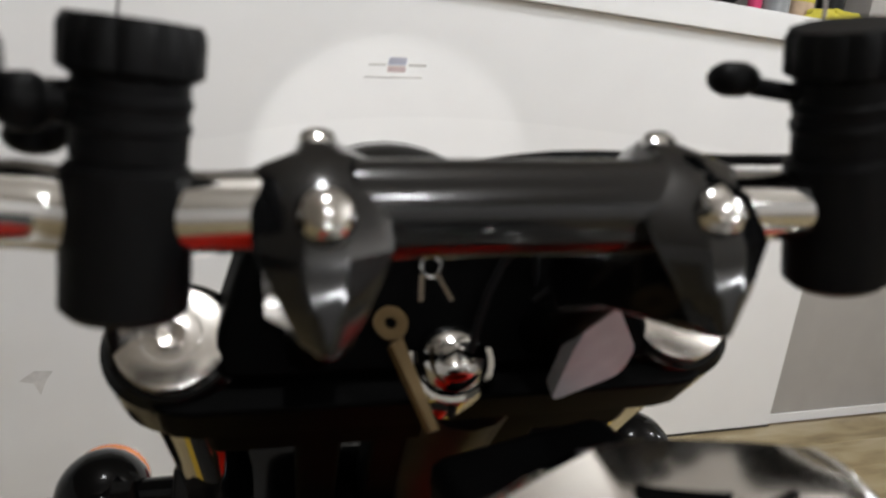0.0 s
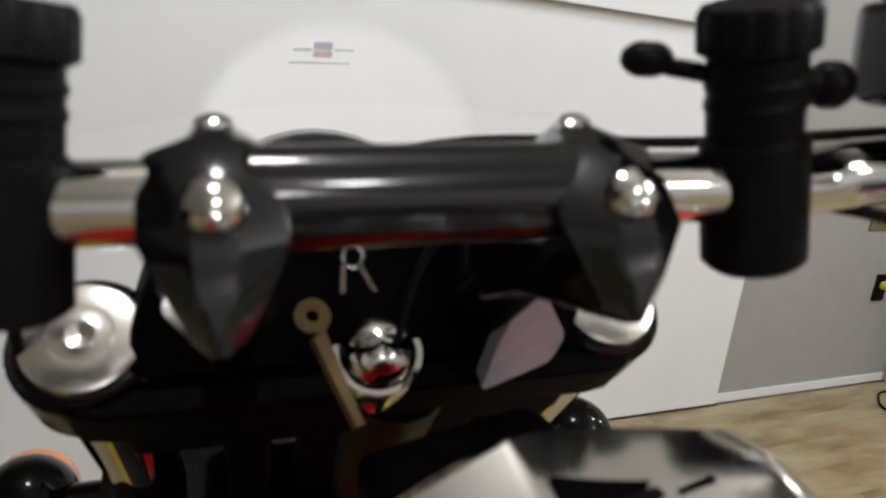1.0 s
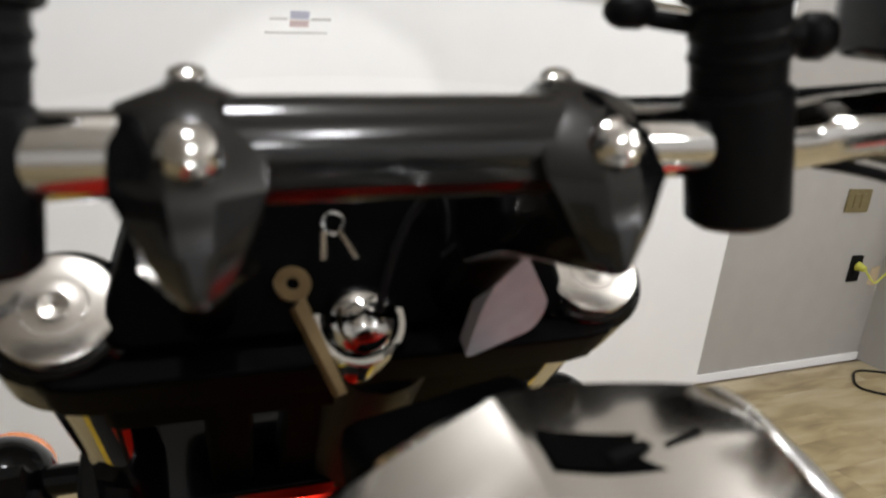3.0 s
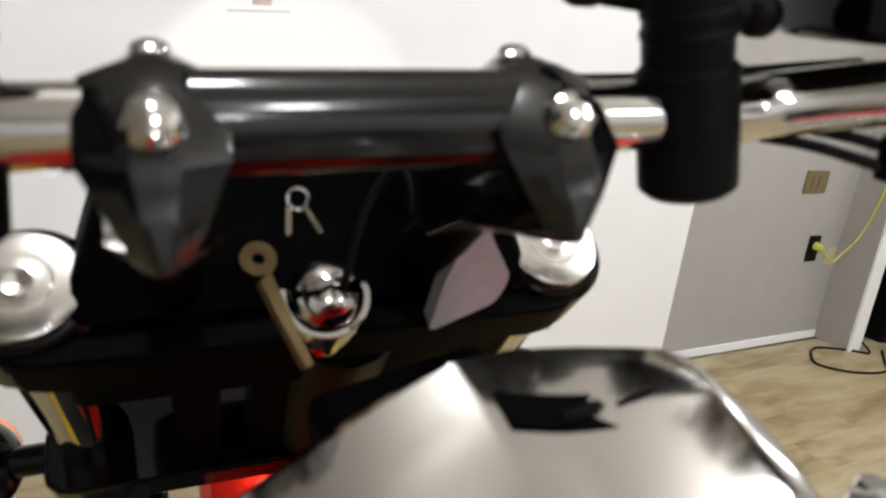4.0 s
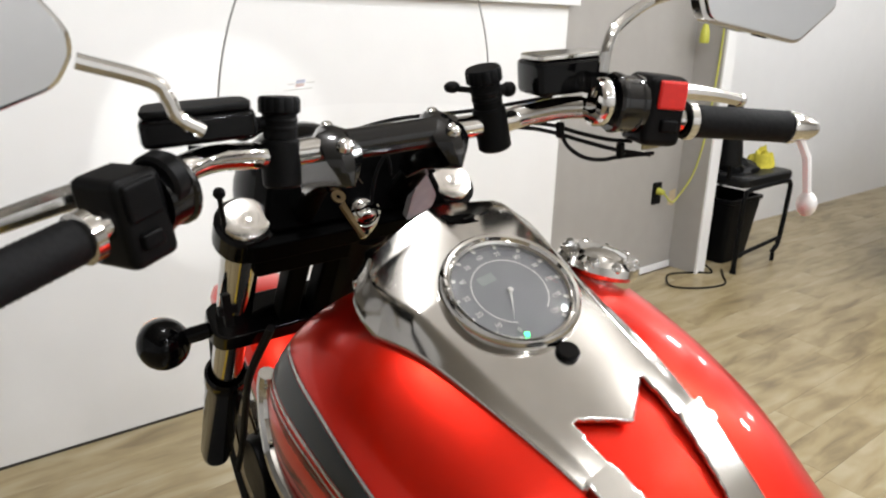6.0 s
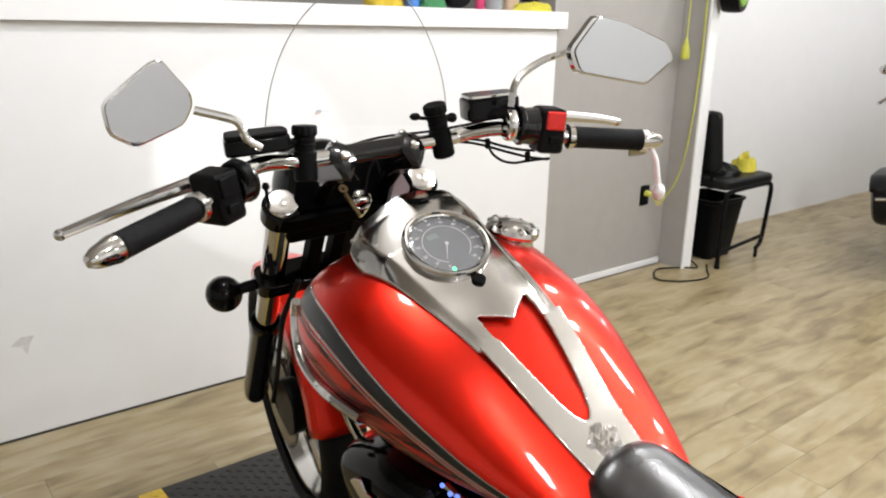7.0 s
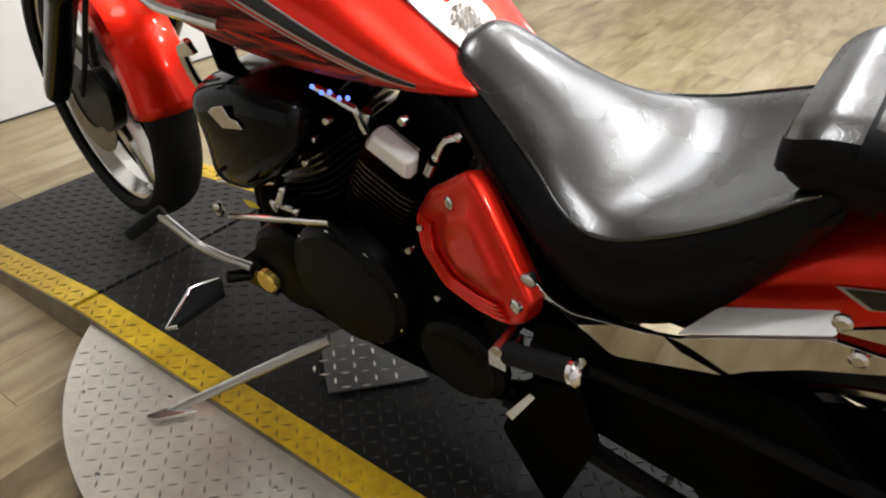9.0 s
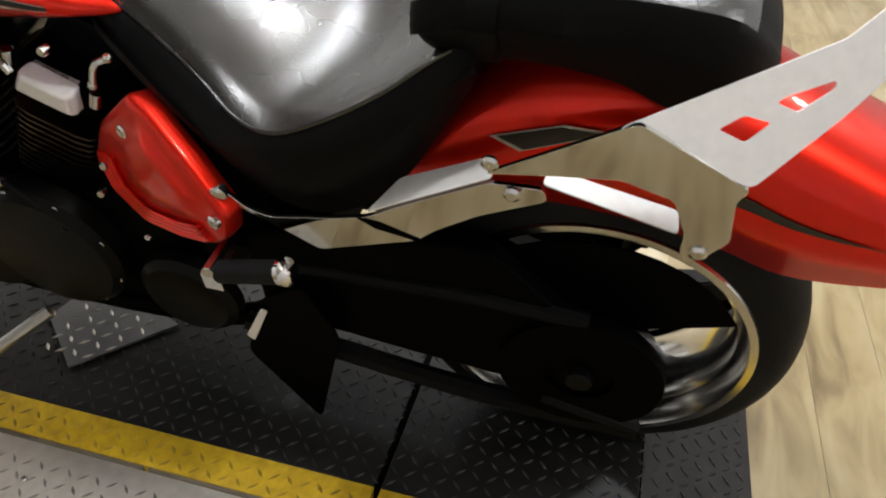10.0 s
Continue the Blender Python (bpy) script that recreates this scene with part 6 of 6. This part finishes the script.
        part("handlebar", Geo().tube(curve([(0.0, 1.15, 1.02), (s * 0.15, 1.14, 1.06), (s * 0.32, 1.02, 1.05), (s * 0.42, 0.92, 1.0)], 5), 0.013, 8), CHROME, b)
        part("mirror", Geo().tube([(s * 0.32, 1.03, 1.06), (s * 0.36, 1.05, 1.20)], 0.006, 8).ball((s * 0.38, 1.05, 1.23), 0.055, 14, (1, 0.35, 0.7)), CHROME, b)
        part("fork_leg", Geo().rod((s * 0.11, 1.25, 0.95), (s * 0.11, 1.66, 0.34), 0.03), CHROME, b)
    part("backrest_hoop", Geo().tube(curve([(-0.145, -0.37, 0.80), (-0.12, -0.36, 0.845), (-0.075, -0.34, 0.865), (-0.058, -0.33, 0.93), (-0.03, -0.33, 0.985), (0.03, -0.33, 0.985), (0.058, -0.33, 0.93), (0.075, -0.34, 0.865), (0.12, -0.36, 0.845), (0.145, -0.37, 0.80)], 5), 0.013, 8), CHROME, b, "chrome backrest hoop")
    part("backrest_pad", Geo().plate(rounded([(-0.085, -0.20, 0.84), (0.085, -0.20, 0.84), (0.075, -0.235, 1.04), (-0.075, -0.235, 1.04)], 0.03), (0, 0.05, 0)), BAG, b, bevel=0.01)
    part("seat", Geo().loft([rounded([(-w_, y, z - 0.09), (w_, y, z - 0.09), (w_ * 0.95, y, z), (-w_ * 0.95, y, z)], 0.03) for y, w_, z in ((-0.22, 0.11, 0.80), (0.0, 0.14, 0.80), (0.12, 0.15, 0.77), (0.3, 0.17, 0.73), (0.5, 0.14, 0.76), (0.6, 0.10, 0.80))]), BAG, b, "black saddle")
    part("tank", Geo().loft([rounded([(-w_, y, 0.72), (w_, y, 0.72), (w_ * 0.8, y, z), (-w_ * 0.8, y, z)], 0.05, 4) for y, w_, z in ((0.58, 0.09, 0.82), (0.7, 0.16, 0.90), (0.95, 0.19, 0.96), (1.12, 0.12, 0.93))]), MAROON, b, "glossy maroon tank")
    part("engine_block", Geo().box((0, 0.80, 0.42), (0.36, 0.55, 0.42)), NIGHT, b, bevel=0.05)
    part("headlight", Geo().ball((0, 1.36, 0.90), 0.1, 20), CHROME, b)
    sh = Geo()
    sh.loft([[(0.26 * k * (1 - 0.3 * t * t), 1.33 - 0.10 * t - 0.08 * k * k, 0.98 + 0.40 * t) for k in [j / 5 - 1 for j in range(11)]] for t in [i / 8 for i in range(9)]], closed=False)
    s_ = part("windscreen", sh, ACRYLIC, b, "clear windscreen")
    s_.visible_shadow = False
    part("windscreen_edge", Geo().tube([(0.26 * k * 0.7, 1.23 - 0.08 * k * k, 1.38) for k in [j / 5 - 1 for j in range(11)]], 0.004, 6), CHROME, s_)
    part("side_stand", Geo().tube([(-0.14, 0.75, 0.25), (-0.26, 0.85, 0.03), (-0.32, 0.86, 0.012)], 0.012, 8), STEEL, b)
    return b


B2 = Matrix.Translation((4.17, 1.08, 0.0)) @ pose(0, 0, 0, 0, 0, -67.6) @ pose(0, 0, 0, 0, -8, 0)
second = tourer(B2, "maroon touring motorcycle with dark saddlebags, parked by the wall")
copy_thing(second, Matrix.Translation((7.2, 1.55, 0.0)) @ pose(0, 0, 0, 0, 0, -67.6) @ pose(0, 0, 0, 0, -6, 0))

# -- cables of the red motorcycle
for name, pts, r in (
    ("brake_hose", [(0.205, 1.160, 1.19), (0.12, 1.20, 1.179), (0.02, 1.235, 1.173), (-0.05, 1.27, 1.14), (-0.05, 1.30, 1.05)], 0.0023),
    ("throttle_cable", [(0.272, 1.068, 1.128), (0.240, 1.087, 1.135), (0.206, 1.111, 1.147), (0.180, 1.128, 1.157), (0.150, 1.150, 1.163), (0.10, 1.21, 1.16), (0.03, 1.25, 1.13), (0.0, 1.25, 1.04)], 0.0023),
    ("throttle_cable", [(0.255, 1.080, 1.144), (0.232, 1.095, 1.147), (0.206, 1.113, 1.155), (0.182, 1.130, 1.164), (0.150, 1.155, 1.168), (0.10, 1.21, 1.165), (0.04, 1.25, 1.10)], 0.0023),
    ("switch_wire", [(0.275, 1.066, 1.130), (0.243, 1.086, 1.127), (0.226, 1.098, 1.124), (0.209, 1.108, 1.128), (0.195, 1.117, 1.140), (0.188, 1.122, 1.156)], 0.0023),
    ("clutch_cable", [(-0.205, 1.15, 1.19), (-0.13, 1.20, 1.172), (-0.03, 1.24, 1.166), (0.04, 1.27, 1.13), (0.05, 1.28, 1.08)], 0.0023),
):
    part(name, Geo().tube(curve(pts, 6), r, 8).moved(STEER), RUBBER, bike)
for p in ((0.188, 1.123, 1.159), (0.243, 1.085, 1.134)):
    part("cable_clip", Geo().box(p, (0.008, 0.008, 0.018)).moved(STEER), PLASTIC, bike, bevel=0.002)
part("brake_line", Geo().tube(curve([(-0.10, 1.36, 0.90), (-0.118, 1.44, 0.80), (-0.112, 1.53, 0.70), (-0.108, 1.62, 0.58), (-0.105, 1.72, 0.46)], 6), 0.006, 8).moved(STEER), RUBBER, bike)
part("steering_stop", Geo().tube([(-0.158, 1.275, 1.05), (-0.160, 1.27, 1.110)], 0.003, 8).ball((-0.160, 1.27, 1.114), 0.007, 12).moved(STEER), PLASTIC, bike)
part("cable_guide", Geo().box((-0.166, 1.29, 0.97), (0.010, 0.010, 0.04)).box((-0.166, 1.29, 0.97), (0.022, 0.008, 0.010)).moved(STEER), PLASTIC, bike)
part("bar_end_weight", Geo().tube([(0.445, 1.012, 1.14), (0.452, 1.0, 1.11), (0.455, 0.995, 1.06)], 0.005, 8).ball((0.455, 0.995, 1.055), 0.012, 12, (1, 1, 1.3)).moved(STEER), CAST, bike, "small white handle hanging from the bar end")

# ---- floor planks ----
nt_mat = bpy.data.materials.new("vinyl plank")
nt_mat.use_nodes = True
nt = nt_mat.node_tree
p = nt.nodes["Principled BSDF"]
co, info, mp = nt.nodes.new("ShaderNodeTexCoord"), nt.nodes.new("ShaderNodeObjectInfo"), nt.nodes.new("ShaderNodeMapping")
off = nt.nodes.new("ShaderNodeVectorMath")
off.operation = "SCALE"
comb = nt.nodes.new("ShaderNodeCombineXYZ")
nt.links.new(info.outputs["Random"], comb.inputs[0])
nt.links.new(info.outputs["Random"], comb.inputs[1])
nt.links.new(comb.outputs[0], off.inputs[0])
off.inputs["Scale"].default_value = 37.0
add = nt.nodes.new("ShaderNodeVectorMath")
nt.links.new(co.outputs["Object"], add.inputs[0])
nt.links.new(off.outputs[0], add.inputs[1])
mp.inputs["Scale"].default_value = (2.2, 9.0, 1.0)
nt.links.new(add.outputs[0], mp.inputs["Vector"])
streak, blot = nt.nodes.new("ShaderNodeTexNoise"), nt.nodes.new("ShaderNodeTexNoise")
streak.inputs["Scale"].default_value, streak.inputs["Detail"].default_value, streak.inputs["Distortion"].default_value = 1.6, 6.0, 0.8
blot.inputs["Scale"].default_value, blot.inputs["Detail"].default_value = 2.2, 3.0
nt.links.new(mp.outputs[0], streak.inputs["Vector"])
nt.links.new(add.outputs[0], blot.inputs["Vector"])
mixn = nt.nodes.new("ShaderNodeMath")
mixn.operation = "MULTIPLY_ADD"
mixn.inputs[1].default_value = 0.45
nt.links.new(blot.outputs["Fac"], mixn.inputs[0])
half = nt.nodes.new("ShaderNodeMath")
half.operation = "MULTIPLY"
half.inputs[1].default_value = 0.55
nt.links.new(streak.outputs["Fac"], half.inputs[0])
nt.links.new(half.outputs[0], mixn.inputs[2])
vary = nt.nodes.new("ShaderNodeMath")
vary.operation = "MULTIPLY_ADD"
vary.inputs[1].default_value = 0.045
nt.links.new(info.outputs["Random"], vary.inputs[0])
nt.links.new(mixn.outputs[0], vary.inputs[2])
ramp = nt.nodes.new("ShaderNodeValToRGB")
e = ramp.color_ramp.elements
e[0].position, e[0].color = 0.36, (0.175, 0.128, 0.064, 1)
e[1].position, e[1].color = 0.72, (0.47, 0.41, 0.28, 1)
mid = e.new(0.52)
mid.color = (0.352, 0.278, 0.150, 1)
nt.links.new(vary.outputs[0], ramp.inputs[0])
nt.links.new(ramp.outputs[0], p.inputs["Base Color"])
p.inputs["Roughness"].default_value = 0.33
bmp = nt.nodes.new("ShaderNodeBump")
bmp.inputs["Strength"].default_value, bmp.inputs["Distance"].default_value = 0.12, 0.001
nt.links.new(streak.outputs["Fac"], bmp.inputs["Height"])
nt.links.new(bmp.outputs[0], p.inputs["Normal"])

LONG, WIDE, GAP = 1.22, 0.152, 0.0004
g = Geo().loft([[(-LONG / 2 + GAP + d, -WIDE / 2 + GAP + d, z), (LONG / 2 - GAP - d, -WIDE / 2 + GAP + d, z), (LONG / 2 - GAP - d, WIDE / 2 - GAP - d, z), (-LONG / 2 + GAP + d, WIDE / 2 - GAP - d, z)] for d, z in ((0, -0.011), (0, -0.0006), (0.0006, 0.0))])
first = part("plank", g, nt_mat, bpy.data.objects["floor"])
plank_mesh = first.data
bpy.data.objects.remove(first)
rnd = random.Random(4)
near, far = [], []
for j in range(-22, 21):
    shift = rnd.random() * LONG
    for i in range(-4, 8):
        u, v = i * LONG + shift, (j + 0.5) * WIDE
        if W + LONG / 2 < u < E - LONG / 2 and S + 0.1 < v < N - 0.1 and not (v > 2.1) and not (v > 1.83 and u < 3.2):
            (near if -2.6 < u < 6.4 and v > -2.2 else far).append((u, v))
floor_ob = bpy.data.objects["floor"]
for u, v in near[:300]:
    o = new("plank", plank_mesh)
    o.parent = floor_ob
    o.matrix_basis = ROOM @ pose(u, v, 0)
rest = Geo()
for u, v in near[300:] + far:
    n = len(rest.v)
    rest.v += [Vector((u + q.co.x, v + q.co.y, q.co.z)) for q in plank_mesh.vertices]
    rest.f += [tuple(n + k for k in f.vertices) for f in plank_mesh.polygons]
tagged(part("planks", rest.moved(ROOM), nt_mat, floor_ob), kind="stuff")
